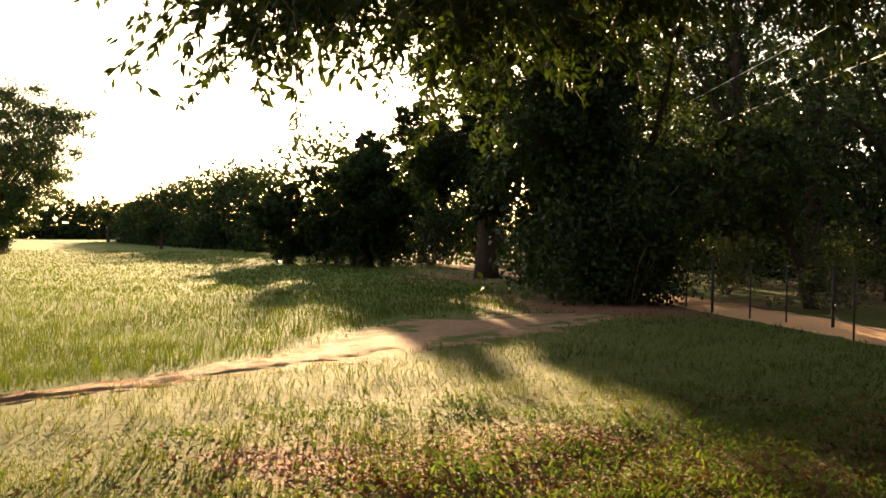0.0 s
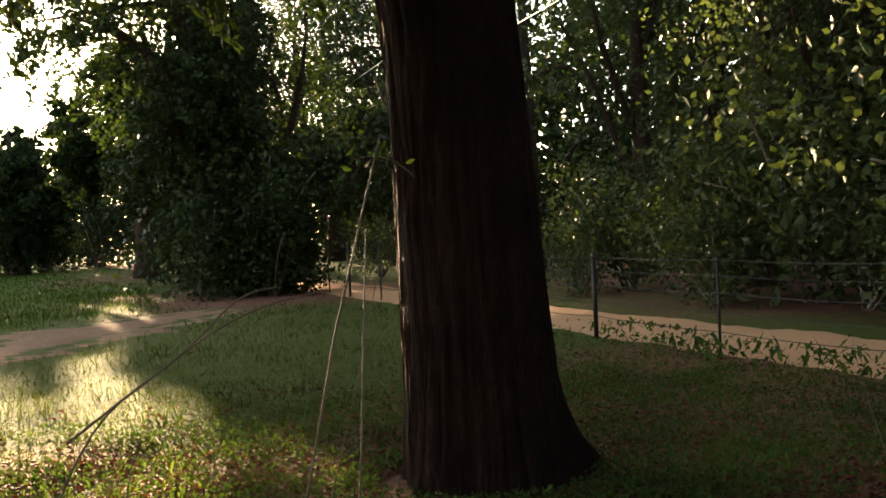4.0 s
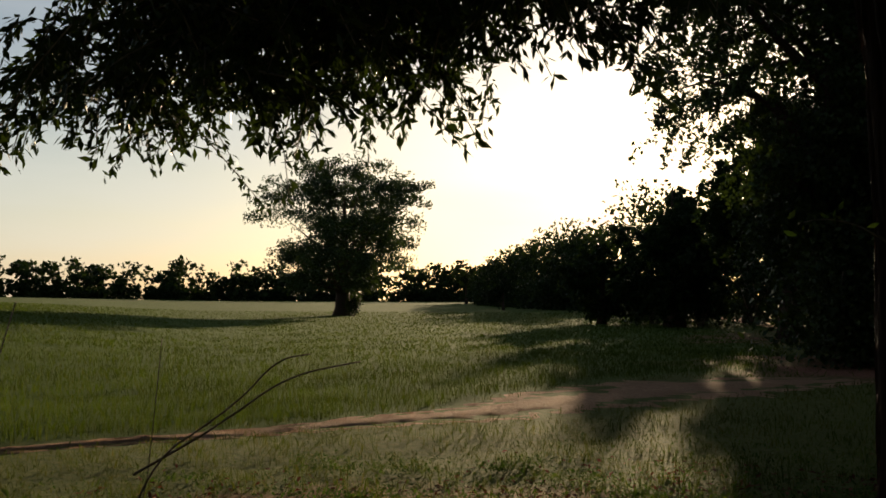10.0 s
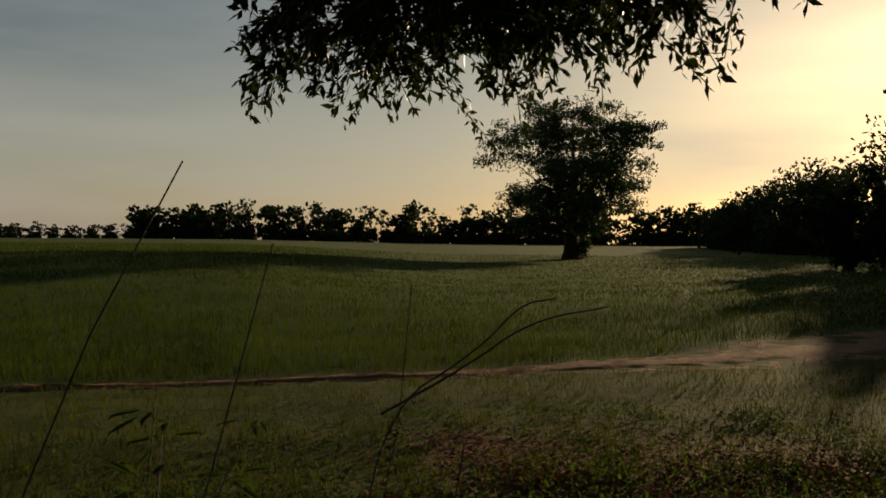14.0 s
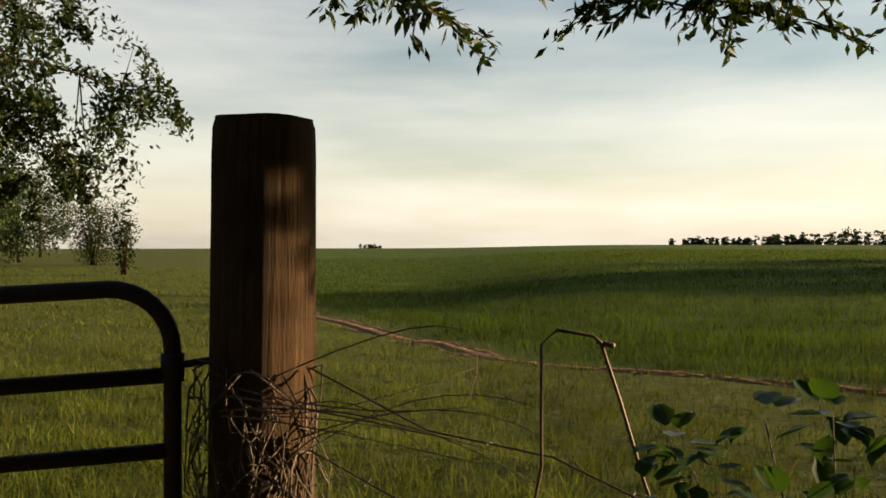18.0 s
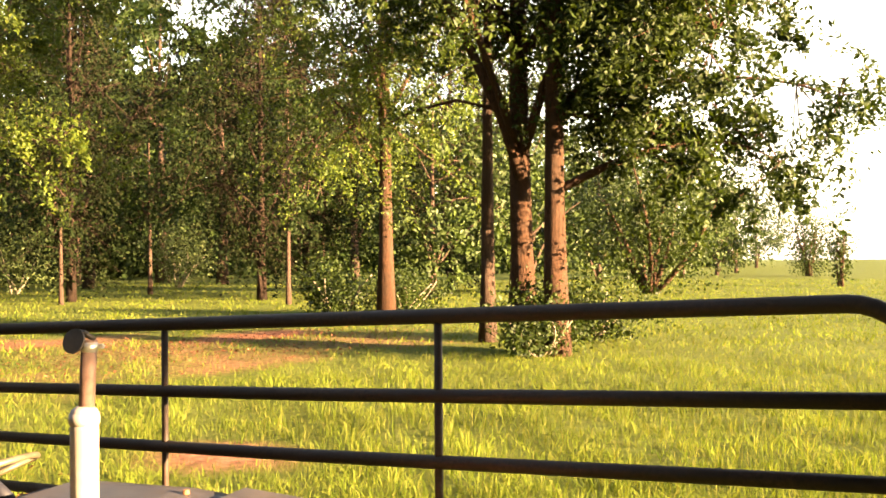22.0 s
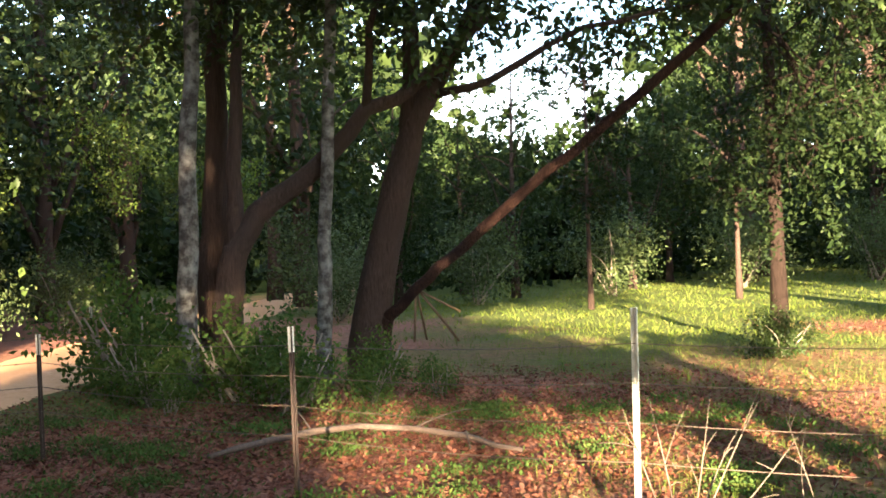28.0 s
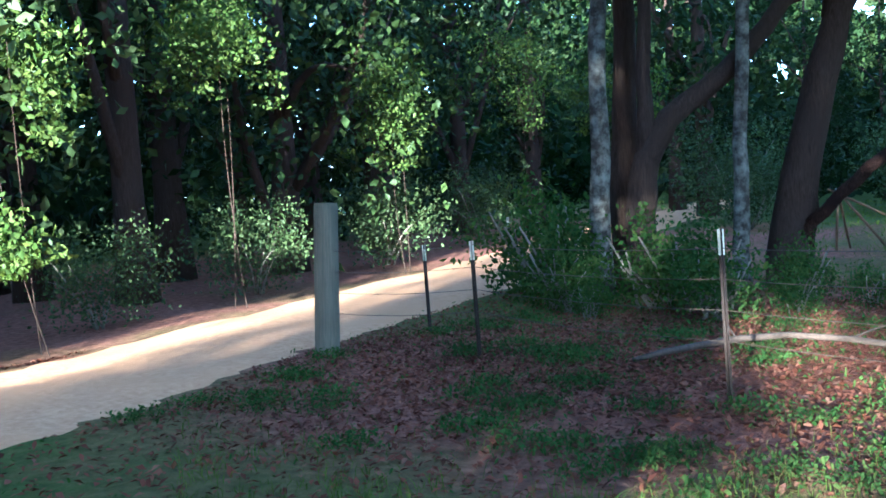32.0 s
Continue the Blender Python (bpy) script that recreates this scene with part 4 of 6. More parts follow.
near_oak()
# two leaning oaks added only to cast shade on the road
put(make_tree("road_shading_oak", "dark young oak added over the road to shade it", 5.5, 0.14, ((-1.9, 0.5, 3.1), (1.7, 2.6, 1.15)), 0.15, 9000, 34, clear=0.4, limbs=14, lean=(-1.6, 0.3), leaf_material=LEAF_OAK), 5.7, 23.0)
put(make_tree("road_shading_oak", "dark oak added over the road's far stretch to shade it", 7, 0.2, ((-2.0, 0.2, 4.1), (2.1, 3.2, 1.9)), 0.17, 9000, 35, clear=0.4, limbs=14, lean=(-1.8, 0.3), leaf_material=LEAF_OAK), 4.1, 38.0)

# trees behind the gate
gate_oak = put(make_tree("gate_oak", "sunlit oak with reddish bark behind the gate", 15, 0.2, ((0.2, 0.0, 8.2), (3.8, 4.4, 5.4)), 0.112, 78000, 71, BARK_RED, LEAF_SHADED, long=2.2, clear=0.3, limbs=20, lean=(-0.5, -0.4)), -14.2, -7.45)
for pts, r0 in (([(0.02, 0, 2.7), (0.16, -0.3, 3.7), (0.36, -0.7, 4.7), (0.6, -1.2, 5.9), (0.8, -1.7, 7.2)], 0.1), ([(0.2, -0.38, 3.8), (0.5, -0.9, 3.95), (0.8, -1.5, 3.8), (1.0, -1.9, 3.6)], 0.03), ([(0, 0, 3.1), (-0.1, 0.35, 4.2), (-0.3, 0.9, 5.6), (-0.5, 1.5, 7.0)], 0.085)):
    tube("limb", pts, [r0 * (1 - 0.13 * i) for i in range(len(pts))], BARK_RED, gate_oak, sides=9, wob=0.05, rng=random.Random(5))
put(make_tree("gate_oak_twin", "second reddish trunk grown beside the gate oak", 12, 0.19, ((-2.4, 2.0, 6.0), (3.2, 2.6, 3.9)), 0.115, 76000, 72, BARK_RED, LEAF_SHADED, long=2.2, clear=0.3, limbs=16), -13.9, -6.75)
put(make_tree("slim_oak", "slim dark-trunked oak behind the gate oak", 11, 0.13, ((0, 0, 7.5), (2.4, 2.4, 3.4)), 0.12, 11000, 73, BARK, LEAF_SHADED, long=2.2, clear=0.45, limbs=8), -15.4, -8.8)
gate_shrub = put(shrub("base_shrub", "leafy sprouts round the oak's foot", (1.15, 1.0, 0.5), 0.075, 3600, 74, LEAF_SHADED, 7), -13.6, -6.9)
# the sunlit look of this crown is painted in by its pale leaf tones
put(make_tree("clearing_oak", "straight reddish oak in the clearing", 15, 0.185, ((1.0, -0.6, 8.6), (4.4, 4.4, 6.0)), 0.095, 60000, 75, BARK_RED, LEAF_SUNLIT, long=2.2, clear=0.28, limbs=16), -19.0, -13.6)
again(gate_shrub, -16.4, -7.3, 80, 1.1, "leafy sprouts beside the gate oak")
again(gate_shrub, -20.1, -16.0, 40, 1.35, "leafy saplings round the clearing oak")
again(gate_shrub, -21.0, -14.5, 140, 1.2, "leafy saplings round the clearing oak")
put(make_tree("pale_trunk_tree", "tree with sunlit pale trunk and low leafy crown", 11, 0.15, ((-1.6, 1.4, 5.2), (3.1, 2.9, 3.2)), 0.085, 72000, 76, BARK_PALE, LEAF_SUNLIT, long=2.2, clear=0.34, limbs=15, droop=0.5, limb_bark=BARK), -9.12, -18.33)
for k, (x, y, r) in enumerate(((-7.77, -19.3, 0.16), (-8.02, -19.15, 0.18), (-8.36, -18.9, 0.19))):
    put(make_tree("cluster_oak", "reddish trunk of a clustered oak on a leafy mound", 14, r * 0.85, ((0.6, 0.5, 7.6), (3.2, 3.2, 5.0)), 0.095, 22000, 77 + k, BARK, LEAF_DARK, long=2.2, clear=0.35, limbs=9, lean=((-0.5, 0.2, 0.9)[k], 0.3)), x, y)
again(gate_shrub, -7.5, -18.2, 0, 0.95, "tangled brush on the leafy mound")
again(gate_shrub, -10.2, -18.9, 70, 0.8, "leafy sprouts beside the pale trunk")
# dark leaf and bark tones paint in the shade this tree stands in
put(make_tree("ivy_tree", "slender dark tree with leafy foot", 14, 0.105, ((0.3, 0, 7.4), (3.6, 3.6, 5.4)), 0.09, 54000, 81, BARK_DEEP_SHADE, LEAF_DARK, long=2.2, clear=0.28, limbs=13), -3.55, -14.2)
again(gate_shrub, -3.3, -13.3, 200, 0.62, "dark little bush by the slender tree")
sap = put(make_tree("back_sapling", "slim young tree at the back of the clearing", 7, 0.07, ((0, 0, 4.6), (1.5, 1.5, 2.4)), 0.14, 3000, 82, BARK, LEAF_DARK, clear=0.4, limbs=7), -20.5, -27.5)
for x, y, s in ((-12, -30, 1.2), (-5.5, -27, 1.1), (-1.5, -24.5, 1.0), (-28, -32, 1.3), (-33, -27, 1.2), (-24, -21, 1.1)):
    again(sap, x, y, x * 37, s)

# trees and bushes along the field's left edge
edge_kind = put(make_tree("hedge_tree", "bushy green tree on the field's edge", 8, 0.13, ((0, 0, 4.0), (3.4, 3.4, 3.8)), 0.22, 5800, 83, BARK, LEAF_OAK, clear=0.04, limbs=18), -30, -19.5)
for x, y, s in ((-42, -22, 1.4), (-48, -21, 1.2), (-54, -20.5, 1.0), (-61, -21, 1.1), (-68, -21, 0.9), (-76, -22, 0.95), (-104, -28, 1.15), (-58, -28, 1.2)):
    again(edge_kind, x, y, x * 31, s)
# an oak whose leaves and bark hold painted shade
tall_kind = put(make_tree("tall_hedge_oak", "tall dark oak where the clearing meets the field", 14, 0.15, ((0, 0, 7.4), (4.8, 4.8, 6.6)), 0.14, 21000, 87, BARK_DEEP_SHADE, LEAF_DEEP_SHADE, clear=0.08, limbs=22), -26, -24)
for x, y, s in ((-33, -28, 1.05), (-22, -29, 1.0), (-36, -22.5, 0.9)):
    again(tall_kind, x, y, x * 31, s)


def myrtle(x, y, h, wide, thick_leaves, seed, label):
    rng = np.random.default_rng(seed)
    root = empty("crape_myrtle", (x, y, 0))
    cs = []
    for k in range(7):
        a = k * 0.9 + rng.uniform(-0.3, 0.3)
        w = wide * rng.uniform(0.35, 1.0)
        e = (math.cos(a) * w, math.sin(a) * w, h * rng.uniform(0.6, 0.92))
        lp = limb_points((math.cos(a) * 0.12, math.sin(a) * 0.12, -0.05), e, rng, 0.1)
        tube("stem", lp, [0.022 * h * (1 - 0.13 * i) for i in range(7)], BARK_RED, root, sides=5)
        for p in lp[2:]:
            for _ in range(5):
                c = np.array(p) + np.clip(rng.normal(size=3), -1.4, 1.4) * (wide * 0.35, wide * 0.35, h * 0.15)
                cs.append(c + np.clip(rng.normal(size=(thick_leaves, 3)), -1.6, 1.6) * h * 0.075)
    ob = new("crown", leaf_mesh("crown", np.concatenate(cs), 0.15, LEAF_SHADED, rng))
    ob.parent = root
    return tagged(root, label, "tree")


myrtle(-36.5, -13.9, 5.8, 2.8, 60, 84, "bushy multi-stemmed tree on the field's edge")
myrtle(-67.0, -14.7, 4.8, 1.6, 32, 85, "small rounded tree on the field's edge")
myrtle(-47.0, -9.0, 2.8, 0.45, 6, 86, "thin straggly sapling on the field's edge")


# ---- grass, weeds and fallen leaves ----
def blades(name, label, x, y, height, width, material, seed, lean=0.5, segs=2):
    rng = np.random.default_rng(seed)
    n = len(x)
    z = ground_z(x, y)
    a = rng.uniform(0, 2 * math.pi, n)
    b = rng.uniform(0, 2 * math.pi, n)
    h = height * rng.uniform(0.55, 1.25, n)
    w = width * rng.uniform(0.7, 1.3, n) * 0.5
    l = h * np.abs(rng.normal(size=n)) * lean
    wx, wy = np.cos(a) * w, np.sin(a) * w
    lx, ly = np.cos(b) * l, np.sin(b) * l
    if segs == 2:
        co = np.stack([np.stack([x - wx, y - wy, z - 0.01], 1), np.stack([x + wx, y + wy, z - 0.01], 1),
                       np.stack([x + wx * 0.8 + lx * 0.3, y + wy * 0.8 + ly * 0.3, z + h * 0.6], 1), np.stack([x - wx * 0.8 + lx * 0.3, y - wy * 0.8 + ly * 0.3, z + h * 0.6], 1),
                       np.stack([x + lx, y + ly, z + h], 1)], 1).reshape(-1, 3)
        i = np.arange(n)[:, None] * 5
        tri = np.concatenate([i + [[0, 1, 2]], i + [[0, 2, 3]], i + [[3, 2, 4]]], 1).reshape(-1, 3)
    else:
        co = np.stack([np.stack([x - wx, y - wy, z - 0.01], 1), np.stack([x + wx, y + wy, z - 0.01], 1), np.stack([x + lx, y + ly, z + h], 1)], 1).reshape(-1, 3)
        tri = np.arange(n * 3).reshape(-1, 3)
    return tagged(new(name, array_mesh(name, co, tri, material)), label, "grass", kind="stuff")


def scatter(n, r0, r1, seed, power=1.0):
    """Places round the middle of the plan, thinning out with distance."""
    rng = np.random.default_rng(seed)
    r = r0 * (r1 / r0) ** (rng.uniform(0, 1, n) ** power)
    t = rng.uniform(0, 2 * math.pi, n)
    return -0.3 + r * np.cos(t), r * np.sin(t), r


def half_at(x, y, line, halves):
    d = np.full(len(x), 1e9)
    for i in range(len(line) - 1):
        (x0, y0), (x1, y1) = line[i], line[i + 1]
        dx, dy = x1 - x0, y1 - y0
        t = np.clip(((x - x0) * dx + (y - y0) * dy) / (dx * dx + dy * dy), 0, 1)
        d = np.minimum(d, np.hypot(x - x0 - t * dx, y - y0 - t * dy) / (halves[i] * (1 - t) + halves[i + 1] * t))
    return d


def clump_noise(x, y, s, seed):
    return np.sin(x * s + seed) * np.sin(y * s * 1.13 + seed * 2) + 0.6 * np.sin(x * s * 2.3 - y * s * 1.9 + seed) + 0.4 * np.sin(y * s * 4.1 + x * s * 3.3)


keep = np.random.default_rng(90).uniform(0, 1, 2000000)
# field: tall thick grass
x, y, r = scatter(760000, 7, 90, 91, 0.8)
ok = in_poly(x, y, FIELD) & (y < 90) & (half_at(x, y, TRACK, TRACK_HALF) > 1.15) & (np.abs(np.degrees(np.arctan2(-x, y)) - 48) < 62)
x, y, r = x[ok], y[ok], r[ok]
hh = (0.17 + 0.03 * clump_noise(x, y, 0.9, 1)) * np.clip(1.15 - r / 55, 0.5, 1.0)
near = r < 26
blades("field_grass", "tall lush green field grass", x[near], y[near], hh[near], 0.005 + 0.00028 * r[near], GRASS_FIELD, 92, 0.9)
blades("field_grass", "tall lush green field grass", x[~near], y[~near], hh[~near], 0.01 + 0.0006 * r[~near], GRASS_FIELD, 93, 0.9, 1)
# mown grass by the big oak and behind the gate
x, y, r = scatter(640000, 3.4, 60, 94, 0.85)
bare = litter_of(x, y)
az = np.degrees(np.arctan2(-x, y))
tuft = np.clip(0.62 + 0.5 * clump_noise(x, y, 5.2, 7), 0.12, 1.0)
ok0 = np.random.default_rng(89).uniform(0, 1, len(x)) < np.where(r < 15, tuft, 0.72)
ok = ok0 & ~in_poly(x, y, FIELD) & (half_at(x, y, TRACK, TRACK_HALF) > 0.62 + 0.38 * keep[len(x):2 * len(x)][:len(x)] ** 0.5 - 0.12 * clump_noise(x, y, 2.1, 5)) & (half_at(x, y, ROAD, ROAD_HALF) > 1.12) & (keep[:len(x)] > bare * 1.75) & (x < 6.2 - 0.08 * np.abs(y)) & ((az > -54) | (az < -138))
x, y, r, cl, tuft = x[ok], y[ok], r[ok], clump_noise(x, y, 1.4, 3)[ok], tuft[ok]
hh = np.clip((0.075 + 0.025 * cl) * (0.55 + 0.75 * tuft), 0.03, 0.2) + np.where((x < -3.2) & (y < 3) & (r < 12), 0.03, 0.0)
near = r < 17
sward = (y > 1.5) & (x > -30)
for mask, name, label, material, seed in ((sward, "shaded_rough_grass", "short rough grass under the oak, shade in its colour", GRASS_ROUGH_SHADE, 95), (~sward, "mown_grass", "short yellow-green mown grass", GRASS_MOWN, 195)):
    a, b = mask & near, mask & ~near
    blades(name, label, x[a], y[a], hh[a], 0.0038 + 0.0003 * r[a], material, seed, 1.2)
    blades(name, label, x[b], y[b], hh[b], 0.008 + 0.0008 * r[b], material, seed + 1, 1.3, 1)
x, y, r = scatter(330000, 3.6, 15, 100, 0.8)
az = np.degrees(np.arctan2(-x, y))
ok = ~in_poly(x, y, FIELD) & (az > 92) & (az < 178) & (x < 0.5) & (keep[:len(x)] > litter_of(x, y) * 1.5) & (half_at(x, y, TRACK, TRACK_HALF) > 1.0) & (clump_noise(x, y, 2.6, 11) > -0.75)
x, y, r = x[ok], y[ok], r[ok]
blades("clearing_grass", "fine yellow-green grass behind the gate", x, y, 0.075 + 0.02 * clump_noise(x, y, 1.9, 4), 0.0032 + 0.0002 * r, GRASS_MOWN, 101, 1.1, 1)


def ground_leaves(name, label, centres, n, size, material, seed, lift=0.02, flat=0.35, category="leaves"):
    rng = np.random.default_rng(seed)
    cs = []
    for cx, cy, rx, ry, k in centres:
        m = int(n * k)
        q = np.clip(rng.normal(size=(m, 2)), -2.2, 2.2) * 0.62
        cs.append(np.stack([cx + q[:, 0] * rx, cy + q[:, 1] * ry], 1))
    cs = np.concatenate(cs)
    ok = (half_at(cs[:, 0], cs[:, 1], ROAD, ROAD_HALF) > 1.0) & (np.hypot(cs[:, 0] - 0.6, cs[:, 1] - 5.75) > 0.6)
    cs = cs[ok]
    z = ground_z(cs[:, 0], cs[:, 1]) + lift * rng.uniform(0.4, 1.6, len(cs))
    a = rng.uniform(0, 6.28, len(cs))
    s = size * rng.uniform(0.6, 1.4, len(cs))
    d = np.stack([np.cos(a), np.sin(a), rng.normal(size=len(cs)) * flat], 1) * s[:, None] * 0.5
    e = np.stack([-np.sin(a), np.cos(a), rng.normal(size=len(cs)) * flat], 1) * s[:, None] * 0.24
    c = np.stack([cs[:, 0], cs[:, 1], z], 1)
    up = np.array([0, 0, 1]) * (s * 0.12)[:, None]
    co = np.stack([c - d, c + e + up, c + d, c - e + up], 1).reshape(-1, 3)
    i = np.arange(len(c))[:, None] * 4
    tri = np.concatenate([i + [[0, 1, 2]], i + [[0, 2, 3]]], 1).reshape(-1, 3)
    return tagged(new(name, array_mesh(name, co, tri, material)), label, category, kind="stuff")


patch = random.Random(78)
LITTER_AT = [(patch.uniform(-4.5, 2.8), patch.uniform(3.2, 7.2), 0.5, 0.3, 0.006) for _ in range(40)]
LITTER_AT += [(1.9, 4.6, 1.0, 0.9, 0.05), (2.0, -7.6, 4.6, 3.2, 0.72), (-0.4, -9.5, 3.2, 2.6, 0.22), (0.6, 6.6, 2.6, 2.2, 0.12), (3.0, 7.5, 2.0, 3.5, 0.08), (-7.6, -17.0, 2.6, 1.8, 0.1), (-12.5, -12.5, 4.5, 2.4, 0.05), (-2.0, 6.0, 2.4, 1.4, 0.06)]
ground_leaves("fallen_leaves", "dry brown fallen leaves on the ground", LITTER_AT, 46000, 0.052, LEAF_DRY, 97)
WEED_AT = [(1.6, 8.0, 3.0, 3.5, 0.3), (-0.8, 6.4, 2.6, 1.8, 0.22), (2.0, -7.0, 4.5, 3.0, 0.06), (3.6, 12.0, 1.6, 4.0, 0.1), (3.4, 6.3, 1.8, 2.6, 0.3), (0.5, 4.8, 1.0, 0.5, 0.16), (1.6, 5.2, 0.8, 0.8, 0.1), (0.5, -9.5, 3.0, 2.0, 0.08), (-6.0, -13.0, 4.0, 3.0, 0.14), (-1.2, 5.0, 3.5, 1.5, 0.18), (-3.6, 5.6, 2.5, 2.0, 0.1), (2.2, -8.6, 3.5, 1.6, 0.16)]
wr = random.Random(15)
WEED_AT += [(wr.uniform(-5.0, 4.2), wr.uniform(3.4, 9.0), wr.uniform(0.15, 0.4), wr.uniform(0.15, 0.3), 0.007) for _ in range(90)]
WEED_AT += [(wr.uniform(-2.5, 5.0), wr.uniform(-10, -4.5), 0.2, 0.2, 0.011) for _ in range(80)]
ground_leaves("low_weeds", "low broad-leaved weeds in the grass", WEED_AT, 25000, 0.029, LEAF_WEED, 98, 0.05, 0.7, "weeds")
verge = [(4.6 + 0.3 * math.sin(k), 3 + 1.6 * k, 0.35, 0.8, 1 / 14) for k in range(13)]
ground_leaves("fence_weeds", "straggly weeds under the road fence", verge, 5000, 0.07, LEAF_WEED, 99, 0.16, 0.9, "weeds")


# ---- fences ----
def wood_post(name, at, radius, height, material, label, tilt=(0, 0), seed=1):
    """A round weathered post: split, slightly tapered, with worn rim."""
    rng = random.Random(seed)
    root = empty(name, at)
    root.matrix_basis = pose(*at, tilt[0], tilt[1], rng.uniform(0, 360))
    v, f, sides = [], [], 96
    levels = [-0.2, 0.0, 0.3, 0.6, 0.9, 1.2, 1.5, height - 0.1, height - 0.025, height - 0.006, height]
    levels = sorted(set(z for z in levels if z <= height))
    cracks = [(rng.uniform(0, 6.28), rng.uniform(0.02, 0.04), rng.uniform(0.01, 0.035)) for _ in range(9)]
    for z in levels:
        for k in range(sides):
            t = 2 * math.pi * k / sides
            r = radius * (1.0 - 0.035 * z + 0.015 * math.sin(3 * t + z))
            for c, wd, dp in cracks:
                dd = abs((t - c - 0.05 * math.sin(z * 4) + math.pi) % (2 * math.pi) - math.pi)
                r -= radius * dp * math.exp(-(dd / wd) ** 2)
            if z > height - 0.008:
                r *= 0.94
            elif z > height - 0.03:
                r *= 0.985
            v.append((r * math.cos(t), r * math.sin(t), z + (0.002 * math.sin(4 * t) if z > height - 0.008 else 0)))
    n = len(levels)
    for i in range(n - 1):
        for k in range(sides):
            f.append((i * sides + k, i * sides + (k + 1) % sides, (i + 1) * sides + (k + 1) % sides, (i + 1) * sides + k))
    mesh_ob("post", v, f, material, root, smooth=True)
    top = [(0.95 * v[(n - 1) * sides + k][0], 0.95 * v[(n - 1) * sides + k][1], height - 0.002) for k in range(sides)]
    mesh_ob("end_grain", v[(n - 1) * sides:] + top, [(k, (k + 1) % sides, sides + (k + 1) % sides, sides + k) for k in range(sides)] + [tuple(range(sides, 2 * sides))], material, root)
    return tagged(root, label, "fence post")


P1, P2 = (-3.1, -0.242, 0), (-3.035, -4.7, 0)
wood_post("gate_post", P1, 0.15, 1.84, POST_WOOD, "stout weathered round wooden gate post", (0, 0.5), 4)
chain_post = wood_post("gate_post", P2, 0.145, 1.755, POST_RED, "dark reddish round wooden gate post with a chain", (0.6, 3.0), 8)
road_post = wood_post("road_post", (5.15, -7.6, -0.02), 0.115, 1.42, POST_GREY, "grey weathered wooden post by the sandy road", (0, 0), 9)
road_post.matrix_basis = Matrix.Translation((5.15, -7.6, -0.02)) @ Matrix.Rotation(radians(3.6), 4, Vector((0.587, -0.81, 0)))


def farm_gate():
    """Tubular gate: bent outer frame, inner rails, two thin uprights."""
    a, b = Vector((-3.06, -0.465, 0)), Vector((-2.915, -4.18, 0))
    za, zb = 1.388, 1.2
    root = empty("farm_gate")
    R = 0.024

    def at(u, drop):
        p = a.lerp(b, u)
        return Vector((p.x, p.y, za + (zb - za) * u - drop))
    ln = (b - a).length
    bend = 0.17
    top = [at(0, 1.12), at(0, bend)]
    top += [at((bend - bend * math.cos(t)) / ln, bend - bend * math.sin(t)) for t in [k * math.pi / 16 for k in range(1, 8)]]
    top += [at(bend / ln, 0), at(1 - bend / ln, 0)]
    top += [at(1 - (bend - bend * math.sin(t)) / ln, bend - bend * math.cos(t)) for t in [k * math.pi / 16 for k in range(1, 8)]]
    top += [at(1, bend), at(1, 1.12)]
    tube("frame", top, R, STEEL_BROWN, root, sides=12)
    for d in (0.238, 0.44, 0.64, 0.85, 1.06):
        tube("rail", [at(0.003, d), at(0.25, d + 0.004), at(0.5, d + 0.008), at(0.75, d + 0.004), at(0.997, d)], R * 0.92, STEEL_BROWN, root, sides=10)
    for u in (0.36, 0.672):
        tube("upright", [at(u, 0.0), at(u, 1.06)], 0.013, STEEL_BROWN, root, sides=8)
    for d in (0.215, 0.88):
        tube("hinge", [at(0, d) + Vector((0, 0.0, -0.04)), at(0, d) + Vector((0, 0, 0.035))], 0.032, STEEL_BROWN, root, "rusty hinge collar", 10)
        tube("hinge_pin", [at(0, d), at(0, d) + Vector((-0.01, 0.09, 0.012)), Vector((P1[0], P1[1] - 0.12, za - d + 0.012))], 0.011, STEEL_BROWN, root, "rusty hinge pin", 8)
    return tagged(root, "brown tubular steel farm gate, closed", "gate")


farm_gate()


def chain():
    """A chain that holds the gate to its post: each link a ring."""
    root = empty("gate_chain")
    path = []
    for k in range(14):
        t = radians(-35 + k * 13)
        z = 1.09 - 0.3 * (k / 13) ** 0.85 - 0.03 * math.sin(math.pi * k / 13)
        path.append(chain_post.matrix_basis @ Vector((0, 0, z)) + Vector((0.152 * math.cos(t), 0.152 * math.sin(t), 0)))
    end = Vector((-2.895, -4.2, 0.74))
    path += [path[-1].lerp(end, k / 12) + Vector((0, 0, -0.05 * math.sin(math.pi * k / 12))) for k in range(1, 13)]
    for i, (p, q) in enumerate(zip(path, path[1:])):
        m = (p + q) / 2
        d = (q - p).normalized()
        s = d.cross(Vector((0, 0, 1))).normalized()
        s = s if i % 2 else s.cross(d)
        ring = [m + d * 0.027 * math.cos(t) + s * 0.014 * math.sin(t) for t in [j * math.pi / 5 for j in range(11)]]
        tube("link", ring, 0.0055, STEEL_DARK, root, sides=6)
    return tagged(root, "rusty chain between gate and post", "chain")


chain()


